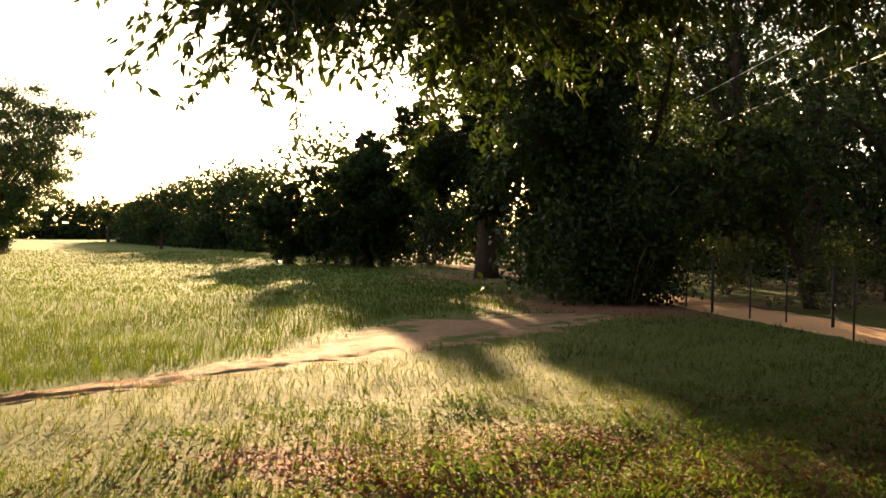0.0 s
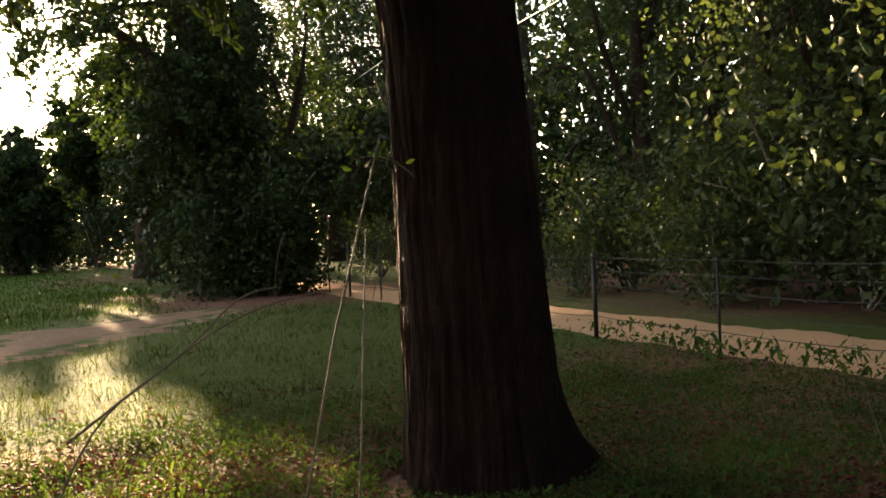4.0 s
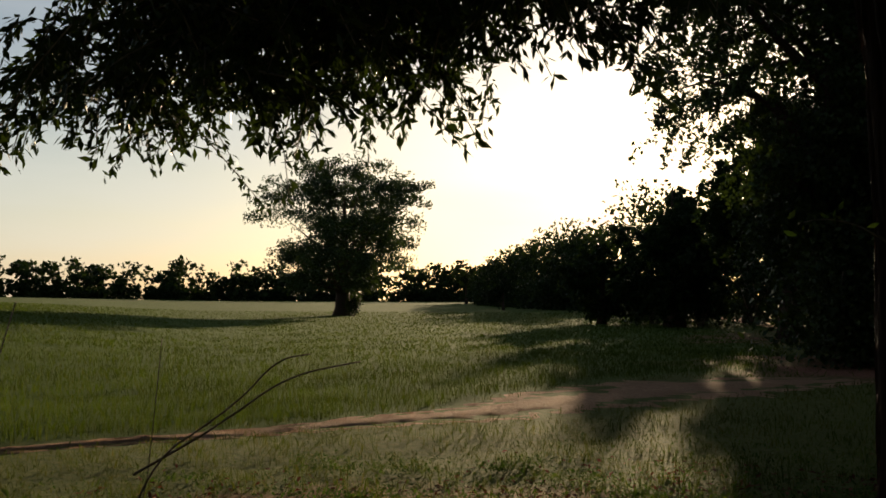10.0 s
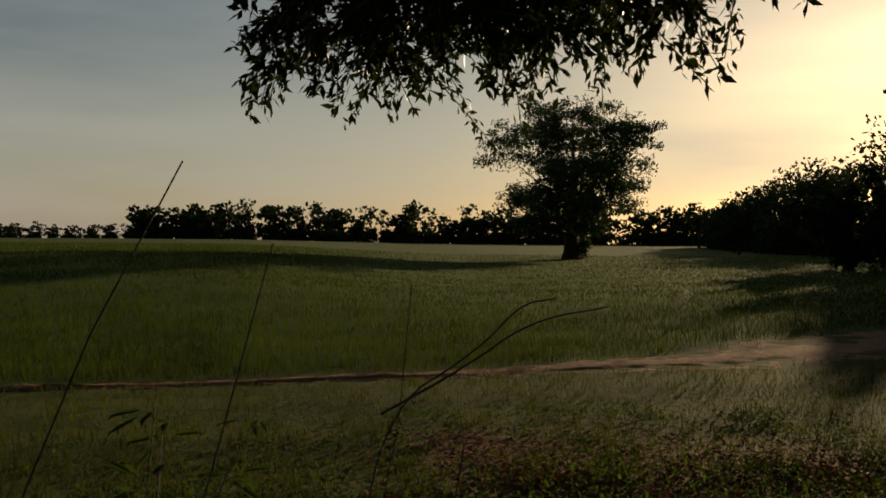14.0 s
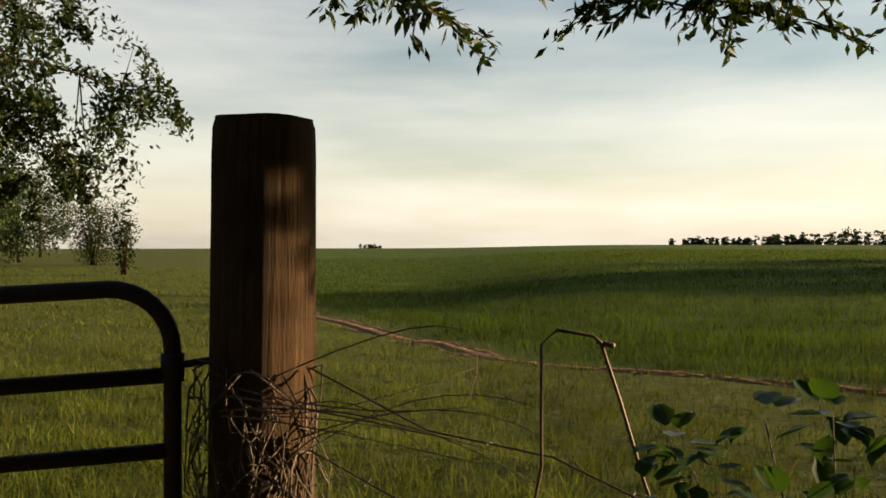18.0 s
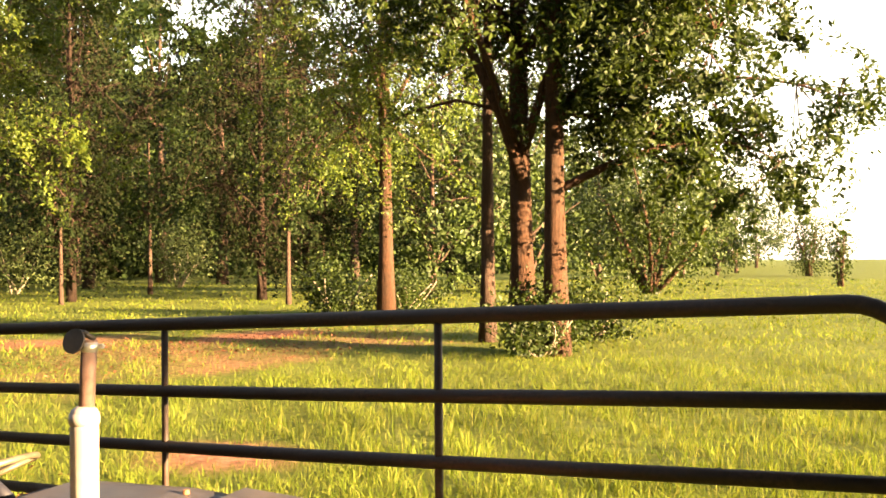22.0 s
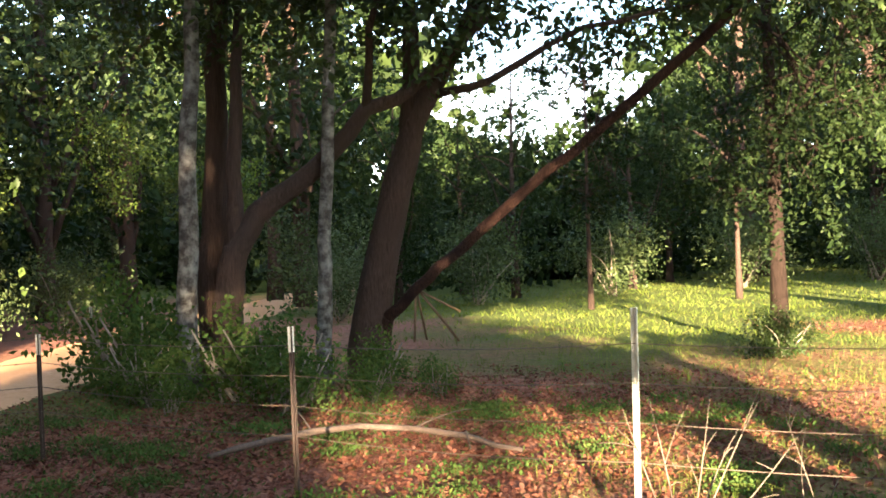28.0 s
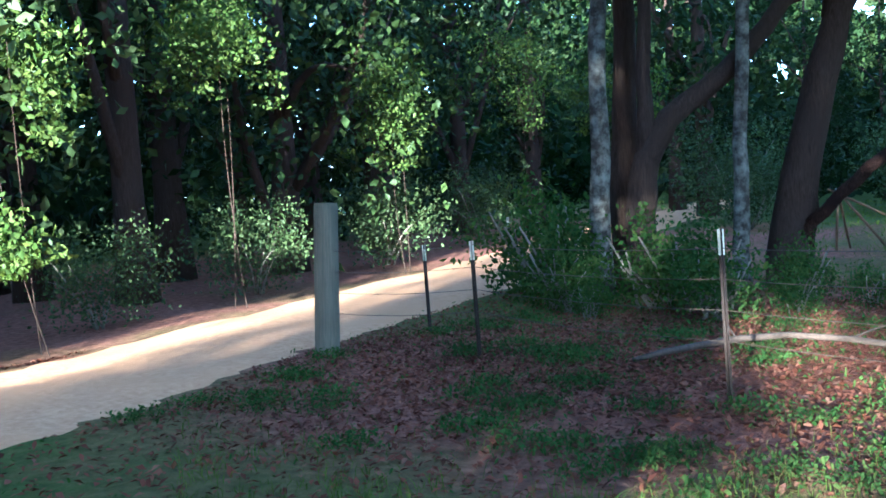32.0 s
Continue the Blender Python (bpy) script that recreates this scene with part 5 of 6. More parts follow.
def t_post(at, h, tip, label, lean=0):
    root = empty("steel_post", at)
    root.matrix_basis = pose(*at, 0, lean, 25)
    bm = box((0.036, 0.005, h + 0.15), (0, 0, h / 2 - 0.075), 0.001)
    bmesh.ops.create_cube(bm, size=1, matrix=Matrix.Translation((0, 0.016, h / 2 - 0.075)) @ Matrix.Diagonal((0.006, 0.03, h + 0.15, 1)))
    part("stake", bm, tip, root)
    bm = bmesh.new()
    for k in range(int(h / 0.055)):
        bmesh.ops.create_cube(bm, size=1, matrix=Matrix.Translation((0, -0.005, 0.06 + k * 0.055)) @ Matrix.Diagonal((0.012, 0.007, 0.018, 1)))
    part("studs", bm, tip, root)
    bm = box((0.038, 0.009, 0.16), (0, 0.0, h - 0.082), 0.001)
    part("painted_top", bm, STEEL_GALV, root, "pale painted top of the stake")
    return tagged(root, label, "fence post")


T_POSTS = [((-0.76, -5.29, 0), 1.2), ((1.25, -6.32, 0), 1.09), ((3.61, -7.63, 0), 1.0), ((4.8, -8.91, 0), 0.9), ((6.1, -13.8, 0), 0.95)]
for k, (p, h) in enumerate(T_POSTS):
    t_post(p, h, STEEL_GALV if k == 0 else STEEL_BROWN, "pale sunlit steel fence stake" if k == 0 else "dark steel fence stake with pale top", -1.0 if k == 0 else 0.3)


def barbed(name, pts, label, barbs=0.14, sag=0.03, r=0.0028, seed=1, material=None):
    rng = random.Random(seed)
    root = empty(name)
    line = []
    for p, q in zip(pts, pts[1:]):
        p, q = Vector(p), Vector(q)
        n = max(2, int((q - p).length / 0.35))
        line += [p.lerp(q, k / n) - Vector((0, 0, sag * 4 * (k / n) * (1 - k / n))) for k in range(n)]
    line.append(Vector(pts[-1]))
    tube("strand", line, r, material or WIRE, root, sides=5)
    bv, bf = [], []
    if barbs:
        for p, q in zip(line, line[1:]):
            m = p.lerp(q, 0.5)
            for _ in range(2):
                d = Vector((rng.uniform(-1, 1), rng.uniform(-1, 1), rng.uniform(-1, 1))).normalized() * 0.016
                v, f = tube_data([m - d, m + d], [0.0016, 0.001], 4)
                bf += [tuple(i + len(bv) for i in g) for g in f]
                bv += v
        mesh_ob("barbs", bv, bf, WIRE, root)
    return tagged(root, label, "wire")


back_line = [(P2[0] + 0.1, P2[1], 0), (-0.76, -5.29, 0), (1.25, -6.32, 0), (3.61, -7.63, 0), (5.15, -7.6, 0)]
for k, z in enumerate((1.02, 0.82, 0.62, 0.42)):
    barbed("barbed_wire", [(x, y, z * (0.95 if i > 1 else 1.0)) for i, (x, y, _) in enumerate(back_line)], "rusty barbed wire strand of the back fence", seed=k)
for k, (z0, z1) in enumerate(((1.17, 0.75), (0.95, 0.55))):
    barbed("slack_wire", [(-3.0, -0.1, z0), (-2.75, 0.5, z0 - 0.2), (-2.4, 1.2, z1), (-2.1, 1.9, z1 - 0.2)], "slack rusty wire trailing from the gate post", 0.2, 0.05, 0.003, k)


def bent_wire():
    root = empty("bent_wire")
    pts = [(-2.05, 0.18, 0.55), (-2.0, 0.2, 0.85), (-2.02, 0.22, 1.02), (-2.0, 0.235, 1.12), (-2.0, 0.235, 1.33), (-1.99, 0.26, 1.355), (-1.98, 0.32, 1.345), (-1.97, 0.33, 1.335), (-1.96, 0.36, 1.24), (-1.95, 0.4, 1.1), (-1.96, 0.47, 0.92), (-1.98, 0.55, 0.7)]
    pts = [(x, y + 0.065, z) for x, y, z in pts]
    tube("strand", pts, 0.0032, WIRE, root, sides=6)
    tube("twist", [(-1.99, 0.395, 1.335), (-1.96, 0.415, 1.33)], 0.0045, WIRE, root, sides=6)
    return tagged(root, "loop of thick rusty wire sticking up from the fence", "wire")


bent_wire()


def dry_vines():
    """Dead tangle of vine stems on the gate post."""
    rng = np.random.default_rng(14)
    root = empty("dead_vine", (P1[0], P1[1], 0))
    for k in range(46):
        t = rng.uniform(-1.6, 1.4)
        r = 0.15
        p = np.array([r * math.cos(t), r * math.sin(t), rng.uniform(0.85, 1.2)])
        pts = [p]
        for _ in range(7):
            t += rng.normal() * 0.22
            p = np.array([(r + rng.uniform(0, 0.05)) * math.cos(t), (r + rng.uniform(0, 0.05)) * math.sin(t), p[2] - rng.uniform(-0.02, 0.13)])
            pts.append(p)
        tube("stem", [tuple(q) for q in pts], [0.0036 * (1 - 0.1 * i) for i in range(8)], BARK_DRY, root, sides=4)
    for k in range(16):
        e = (0.25 + rng.uniform(0, 0.5), rng.uniform(0.2, 0.9), rng.uniform(0.75, 1.22))
        tube("stem", limb_points((0.13, rng.uniform(-0.1, 0.1), rng.uniform(0.9, 1.15)), e, rng, 0.13, 10, 0.22), [0.0028 * (1 - 0.07 * i) for i in range(11)], BARK_DRY, root, sides=4)
    return tagged(root, "tangle of dead vine stems round the gate post", "vine")


dry_vines()


# fence along the road: thin steel posts and wires
def road_fence():
    pts = []
    for (x0, y0), (x1, y1) in zip(FENCE, FENCE[1:]):
        pts.append((x0, y0))
    pts.append(FENCE[-1])
    for k, (x, y) in enumerate(pts[1:]):
        root = empty("fence_post", (x, y, 0))
        h = 1.2 if y > 15 else 1.05
        tube("stake", [(0, 0, -0.1), (0, 0, h)], 0.016 if k % 3 else 0.03, STEEL_DARK, root, sides=8)
        tube("collar", [(0, 0, h - 0.06), (0, 0, h - 0.03)], 0.022 if k % 3 else 0.036, WIRE, root, "twisted wire tie", 8)
        tagged(root, "thin dark post of the road fence" if k % 3 else "thick dark wooden post of the road fence", "fence post")
    for z in (0.26, 0.46, 0.66, 0.84, 1.0):
        barbed("fence_wire", [(x, y, z) for x, y in pts[1:]], "dark wire strand of the road fence", 0, 0.02, 0.0045, material=STEEL_DARK)


road_fence()


def overhead(a, b, label):
    a, b = Vector(a), Vector(b)
    root = empty("overhead_wire")
    pts = [a.lerp(b, k / 20) - Vector((0, 0, 0.12 * 4 * (k / 20) * (1 - k / 20))) for k in range(21)]
    tube("strand", pts, 0.009, WIRE_BRIGHT, root, sides=5)
    return tagged(root, label, "wire")


overhead((6.5, 46, 5.75), (6.5, -14, 5.75), "bright overhead wire along the road")
overhead((6.5, 40, 7.0), (6.5, -14, 7.0), "higher bright overhead wire along the road")


# ---- clump of trees beside the back fence ----
def stem_tree(name, label, runs, bark, leaves_at, leaf_material, seed, leaf=0.12, per=420, spread=0.5):
    """A tree from given runs of trunk and limb, with leaf clusters at given places."""
    rng = np.random.default_rng(seed)
    root = empty(name, runs[0][0][0][:2] + (0,))
    ox, oy = runs[0][0][0][:2]
    for k, (pts, r0, r1) in enumerate(runs):
        fine = []
        for p, q in zip(pts, pts[1:]):
            for t in (0, 0.34, 0.67):
                fine.append(tuple(np.array(p) * (1 - t) + np.array(q) * t + rng.normal(size=3) * 0.012))
        fine.append(pts[-1])
        n = len(fine)
        tube("trunk" if k == 0 else "limb", [(x - ox, y - oy, z) for x, y, z in fine], [r0 + (r1 - r0) * i / (n - 1) for i in range(n)], bark, root, sides=12 if k == 0 else 8, wob=0.05, rng=random.Random(seed))
    cs = []
    for x, y, z, s in leaves_at:
        for _ in range(7):
            o = rng.normal(size=3) * np.array([s, s, s * 0.6]) * 0.6
            cs.append(np.array([x - ox, y - oy, z]) + o + np.clip(rng.normal(size=(per // 7, 3)), -1.7, 1.7) * s * 0.22)
    if cs:
        ob = new("crown", leaf_mesh("crown", np.concatenate(cs), leaf, leaf_material, rng, 1.8, 0.3))
        ob.parent = root
    return tagged(root, label, "tree")


rc = random.Random(8)


def cloud(x0, x1, y0, y1, z0, z1, n, s):
    return [(rc.uniform(x0, x1), rc.uniform(y0, y1), rc.uniform(z0, z1), s * rc.uniform(0.7, 1.3)) for _ in range(n)]


stem_tree("lichen_tree", "slim tree with pale lichen-spotted bark", [([(3.86, -11.56, -0.1), (3.84, -11.56, 1.2), (3.81, -11.58, 2.48), (3.68, -11.63, 4.4), (3.5, -11.7, 8)], 0.14, 0.07)], BARK_GREY,
          cloud(2.6, 5.2, -12.6, -10.6, 4.6, 8, 14, 0.9), LEAF_OAK, 101)
stem_tree("clump_oak", "dark-barked oak in the clump by the fence", [([(3.8, -12.25, -0.1), (3.75, -12.25, 1.5), (3.66, -12.25, 2.6), (3.6, -12.3, 4.6), (3.5, -12.3, 8)], 0.2, 0.09)], BARK,
          cloud(2.8, 5.4, -13.6, -11.4, 4.2, 8, 14, 0.9), LEAF_OAK, 102)
stem_tree("forked_oak", "oak with long forking bough in the clump", [([(3.45, -11.8, -0.1), (3.42, -11.75, 0.96), (3.3, -11.75, 1.63), (3.05, -11.83, 2.05), (2.36, -12.0, 2.58), (1.72, -12.1, 3.27), (1.2, -12.2, 3.5), (0.2, -12.0, 4.3)], 0.2, 0.05),
                                                                   ([(3.3, -11.75, 1.63), (3.3, -11.8, 2.6), (3.2, -11.9, 4.5)], 0.12, 0.06), ([(1.72, -12.1, 3.27), (1.6, -11.8, 4.2), (1.2, -11.4, 5.2)], 0.06, 0.03)], BARK,
          cloud(0.0, 3.2, -12.6, -11.0, 3.9, 6.5, 12, 0.8), LEAF_OAK, 103)
stem_tree("thin_oak", "thin pale-barked tree in the clump", [([(2.28, -11.82, -0.1), (2.26, -11.82, 0.8), (2.23, -11.83, 1.7), (2.05, -11.87, 4.4), (2.0, -11.9, 7)], 0.105, 0.06)], BARK_GREY,
          cloud(1.2, 3.0, -12.6, -10.8, 4.2, 7, 9, 0.8), LEAF_OAK, 104)
stem_tree("leaning_oak", "twin-stemmed oak at the clump's edge", [([(1.9, -12.6, -0.1), (1.86, -12.6, 0.5), (1.77, -12.63, 1.19), (1.46, -12.68, 2.39), (1.2, -12.72, 3.23), (0.55, -12.78, 4.33), (-0.3, -12.8, 6)], 0.3, 0.08),
                                                                ([(1.25, -12.71, 3.1), (1.21, -12.71, 4.52), (1.3, -12.8, 7)], 0.14, 0.06), ([(1.0, -12.75, 3.5), (0.2, -12.3, 3.6), (-0.9, -11.9, 4.1), (-2.2, -11.6, 4.2)], 0.06, 0.02)], BARK,
          cloud(-3.0, 1.0, -13.0, -11.0, 3.9, 6.8, 18, 0.8), LEAF_OAK, 105)
# the dark bark stands for canopy shade falling on the dead trunk
stem_tree("dead_tree", "dead bare tree leaning up into the branches", [([(1.62, -12.5, 0.72), (1.1, -12.6, 1.22), (0.69, -12.72, 1.56), (-0.12, -12.75, 2.22), (-1.11, -12.6, 2.99), (-1.9, -12.4, 3.6), (-3.0, -12.2, 4.5)], 0.075, 0.06),
                                                                      ([(1.62, -12.5, 0.72), (1.7, -12.55, 0.3), (1.72, -12.6, -0.05)], 0.075, 0.085)], BARK_SHADED,
          cloud(-4.2, -1.0, -13.2, -11.4, 3.6, 6.5, 14, 0.8), LEAF_OAK, 106)
under = put(shrub("undergrowth", "leafy green undergrowth round the clump's trunks", (0.8, 0.65, 0.55), 0.075, 1700, 107, LEAF_WEED, 9), 2.9, -10.5, 0, 0.95)
for x, y, k in ((2.1, -9.6, 0.7), (1.4, -9.9, 0.45), (0.8, -10.6, 0.4), (4.4, -11.2, 1.1), (2.4, -10.3, 0.85), (3.8, -10.3, 0.6), (1.5, -11.4, 0.6), (4.9, -12.2, 1.3), (3.4, -9.8, 0.4), (4.1, -10.6, 0.75)):
    again(under, x, y, x * 77, k)


def creeper(x, y, z0, z1, r, seed, label):
    """A curtain of creeper hanging on the wood's edge, rooted in the ground, with sunlight put into its leaf colour."""
    rng = np.random.default_rng(seed)
    root = empty("creeper", (x, y, 0))
    cs = []
    for k in range(2):
        e = (rng.normal() * 0.15, rng.normal() * 0.15, z1 * rng.uniform(0.85, 0.95))
        lp = limb_points((rng.normal() * 0.1, rng.normal() * 0.1, -0.05), e, rng, 0.2, 8, 0.03)
        tube("stem", lp, [0.008 * (1 - 0.08 * i) for i in range(9)], BARK, root, sides=5)
    for k in range(9):
        # each drape: a crest of leaves with a ragged tail hanging from it
        a, w = rng.uniform(0, 6.28), r * rng.uniform(0.2, 1.25)
        head = np.array([w * math.cos(a), w * math.sin(a), z0 + (z1 - z0) * rng.uniform(0.45, 1.0)])
        hang = (z1 - z0) * rng.uniform(0.15, 0.5)
        for q in range(4):
            c = head + (rng.normal() * 0.2 * r, rng.normal() * 0.2 * r, -hang * q / 3)
            cs.append(c + np.clip(rng.normal(size=(95 - 17 * q, 3)), -1.7, 1.7) * np.array([0.34, 0.34, 0.15]) * r * (1 - 0.17 * q))
    ob = new("foliage", leaf_mesh("foliage", np.concatenate(cs), 0.085, LEAF_SUNLIT, rng, 1.7, 0.6))
    ob.parent = root
    return tagged(root, label, "creeper")


# pale leaf colour paints the sunlight on; some stand in for lit wood foliage
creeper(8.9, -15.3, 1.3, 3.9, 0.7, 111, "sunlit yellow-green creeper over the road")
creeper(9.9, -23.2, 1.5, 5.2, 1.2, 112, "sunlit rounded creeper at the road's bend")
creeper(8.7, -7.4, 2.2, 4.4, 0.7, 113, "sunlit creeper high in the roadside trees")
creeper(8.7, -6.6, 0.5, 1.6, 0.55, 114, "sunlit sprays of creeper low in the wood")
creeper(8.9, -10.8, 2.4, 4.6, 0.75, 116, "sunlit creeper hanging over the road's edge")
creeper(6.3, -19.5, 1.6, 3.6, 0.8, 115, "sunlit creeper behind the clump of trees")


def fallen_branch():
    rng = np.random.default_rng(121)
    root = empty("fallen_branch")
    tube("stem", [(2.2, -7.4, 0.06), (2.04, -7.62, 0.08), (1.86, -7.85, 0.09), (1.58, -8.15, 0.1), (1.22, -8.3, 0.11), (0.76, -8.2, 0.1), (0.3, -7.98, 0.07), (0.08, -7.75, 0.04), (-0.13, -7.6, 0.03)],
         [0.018, 0.023, 0.026, 0.027, 0.027, 0.026, 0.024, 0.02, 0.015], BARK_BRANCH, root, sides=8, wob=0.1, rng=random.Random(3))
    for a, b in (((1.58, -8.15, 0.07), (1.95, -8.7, 0.25)), ((0.76, -8.2, 0.1), (0.3, -8.5, 0.2)), ((0.3, -7.98, 0.07), (0.25, -7.6, 0.04))):
        tube("side_branch", limb_points(a, b, rng, 0.05), [0.009 * (1 - 0.1 * i) for i in range(7)], BARK_BRANCH, root, sides=6)
    return tagged(root, "long crooked bare branch lying on dry leaves", "branch")


fallen_branch()


def pole_stand():
    root = empty("pole_stand", (1.84, -17.17, 0))
    top = (0.0, 0.0, 0.95)
    for e in ((0.06, 0.02, -0.03), (-0.72, -0.08, -0.03), (-0.1, -0.5, -0.03)):
        tube("leg", [top, ((top[0] + e[0]) / 2, e[1] / 2, 0.47), e], 0.022, BARK_PALE, root, sides=6)
    tube("crossbar", [(0.15, 0.03, 1.0), (-0.75, -0.08, 0.5)], 0.02, BARK_PALE, root, sides=6)
    tube("hub", [(0, 0, 0.88), (0, 0, 1.0)], 0.04, STEEL_GALV, root, "grey metal hub", 8)
    return tagged(root, "small stand of thin grey poles on the grass", "stand")


pole_stand()


def bare_sapling(name, at, tips, label, seed, r=0.008, material=None):
    rng = np.random.default_rng(seed)
    root = empty(name, at)
    for e in tips:
        lp = limb_points((rng.normal() * 0.03, rng.normal() * 0.03, -0.03), e, rng, 0.0, 7, 0.07)
        tube("stem", lp, [r * (1 - 0.1 * i) for i in range(8)], material or TWIG, root, sides=5)
        for _ in range(2):
            k = rng.integers(3, 6)
            s = np.array(lp[k])
            q = s + rng.normal(size=3) * (0.12, 0.12, 0.08) + (0, 0, 0.14)
            tube("twig", limb_points(s, q, rng, 0.02, 4), [r * 0.5, r * 0.45, r * 0.4, r * 0.3, r * 0.2], material or TWIG, root, sides=4)
    return tagged(root, label, "sapling")


bare_sapling("dry_sapling", (-1.0, -5.25, 0), [(-0.35, 0.1, 0.75), (0.3, 0.0, 0.7), (-0.1, 0.2, 0.8), (-0.55, 0.1, 0.6), (0.15, -0.2, 0.72), (-0.3, -0.2, 0.55)], "dry bare sapling sprouts by the fence stake", 131, 0.006, BARK_DRY)
bare_sapling("dry_sapling", (-1.7, -5.6, 0), [(-0.2, 0.1, 0.6), (0.2, 0.1, 0.75), (0.0, -0.1, 0.5)], "dry bare sapling sprouts along the back fence", 132, 0.005, BARK_DRY)
# tall dead stalks and a leafless bush by the fence
bare_sapling("dead_stalk", (-1.18, 1.07, 0), [(0.21, 0.24, 1.59)], "tall thin dead stalk in the grass", 133, 0.0032, BARK_DRY)
bare_sapling("dead_stalk", (-1.27, 1.12, 0), [(0.31, 0.32, 1.5)], "thin dead stalk leaning in the grass", 134, 0.003, BARK_DRY)
bare_sapling("dead_stalk", (-1.45, 1.58, 0), [(0.55, 0.06, 1.45)], "long dead stalk bent over in the grass", 136, 0.0018, BARK_DRY)


def twig_bush():
    rng = np.random.default_rng(135)
    root = empty("leafless_bush", (-1.5, 2.2, 0))
    runs = [[(0, 0, -0.05), (0.03, 0, 0.6), (0.15, -0.05, 1.1), (0.35, -0.02, 1.25), (0.47, -0.02, 1.36), (0.52, 0, 1.35)], [(0.15, -0.05, 1.1), (0.3, 0.05, 1.2), (0.45, 0.02, 1.3), (0.62, 0.02, 1.34)],
            [(0.0, 0, 0.3), (0.2, 0.1, 0.8), (0.24, 0.12, 1.05)]]
    for pts in runs:
        fine = [np.array(p) + rng.normal(size=3) * 0.008 + (0, 0, 0.04 * (p[2] > 0.5)) for p in pts]
        for _ in range(3):
            cut = [fine[0]]
            for p, q in zip(fine, fine[1:]):
                cut += [p * 0.75 + q * 0.25, p * 0.25 + q * 0.75]
            fine = cut + [fine[-1]]
        tube("twig", [tuple(p) for p in fine], [0.0032 * (1 - 0.6 * i / len(fine)) for i in range(len(fine))], BARK_DRY, root, sides=5)
    return tagged(root, "leafless bush of thin dark twigs", "bush")


twig_bush()


def leafy_plant(name, at, tips, n, size, label, seed, material=None, category="plant", wide=1.0, low=4):
    rng = np.random.default_rng(seed)
    root = empty(name, at)
    m = material or LEAF_VINE
    for e in tips:
        lp = limb_points((rng.normal() * 0.04, rng.normal() * 0.04, -0.03), e, rng, 0.08, 9, 0.06)
        tube("stem", lp, [0.0038 * (1 - 0.08 * i) for i in range(10)], TWIG, root, sides=5)
        for j in range(n):
            p = Vector(lp[rng.integers(low, 10)])
            d = Vector((rng.normal(), rng.normal(), rng.normal() * 0.5 - 0.1)).normalized()
            s = size * rng.uniform(0.6, 1.2)
            side = d.cross(Vector((0, 0, 1))).normalized()
            up = side.cross(d)
            base = p + d * 0.03
            v = [base]
            for t, w, h in ((0.25, 0.3 * wide, 0.05), (0.55, 0.33 * wide, 0.07), (0.85, 0.14 * wide, 0.03)):
                v += [base + d * s * t + side * s * w + up * s * h, base + d * s * t - up * s * 0.03, base + d * s * t - side * s * w + up * s * h]
            v.append(base + d * s - up * s * 0.12)
            f = [(0, 1, 2), (0, 2, 3), (1, 4, 5, 2), (2, 5, 6, 3), (4, 7, 8, 5), (5, 8, 9, 6), (7, 10, 8), (8, 10, 9)]
            mesh_ob("leaf", v, f, m, root, smooth=True)
    return tagged(root, label, category)


leafy_plant("fence_vine", (-1.75, 0.75, 0), [(0.13, -0.36, 1.24), (0.17, -0.25, 1.28), (0.2, -0.17, 1.28), (0.25, -0.11, 1.29), (0.22, -0.15, 1.22), (0.13, -0.33, 1.2), (0.25, -0.05, 1.3), (0.2, -0.42, 1.19), (0.28, 0.05, 1.26), (0.3, -0.2, 1.16)],
            18, 0.05, "leafy green vine climbing the wire fence", 141, None, "vine", 1.0, 8)
leafy_plant("tall_weed", (0.35, 1.85, 0), [(-0.1, 0.0, 1.16), (0.05, 0.1, 1.3), (0.15, -0.05, 1.22), (0.3, 0.05, 1.34), (0.4, -0.1, 1.2), (0.55, 0.1, 1.26), (0.2, 0.25, 1.1)], 34, 0.07, "tall narrow-leaved weed beside the path", 142, LEAF_WEED, "weed", 0.4)
leafy_plant("tall_weed", (-1.75, 1.75, 0), [(0.1, 0.1, 1.12), (0.2, 0.0, 1.2), (0.25, 0.2, 1.16)], 22, 0.07, "tall narrow-leaved weed beside the path", 143, LEAF_WEED, "weed", 0.4)
leafy_plant("bramble", (2.6, 4.6, 0), [(0.2, 0.3, 0.75), (-0.2, 0.2, 0.8), (0.4, -0.1, 0.7), (0.0, -0.3, 0.85), (0.5, 0.4, 0.9)], 16, 0.06, "straggly bramble in the shade", 144, LEAF_WEED)


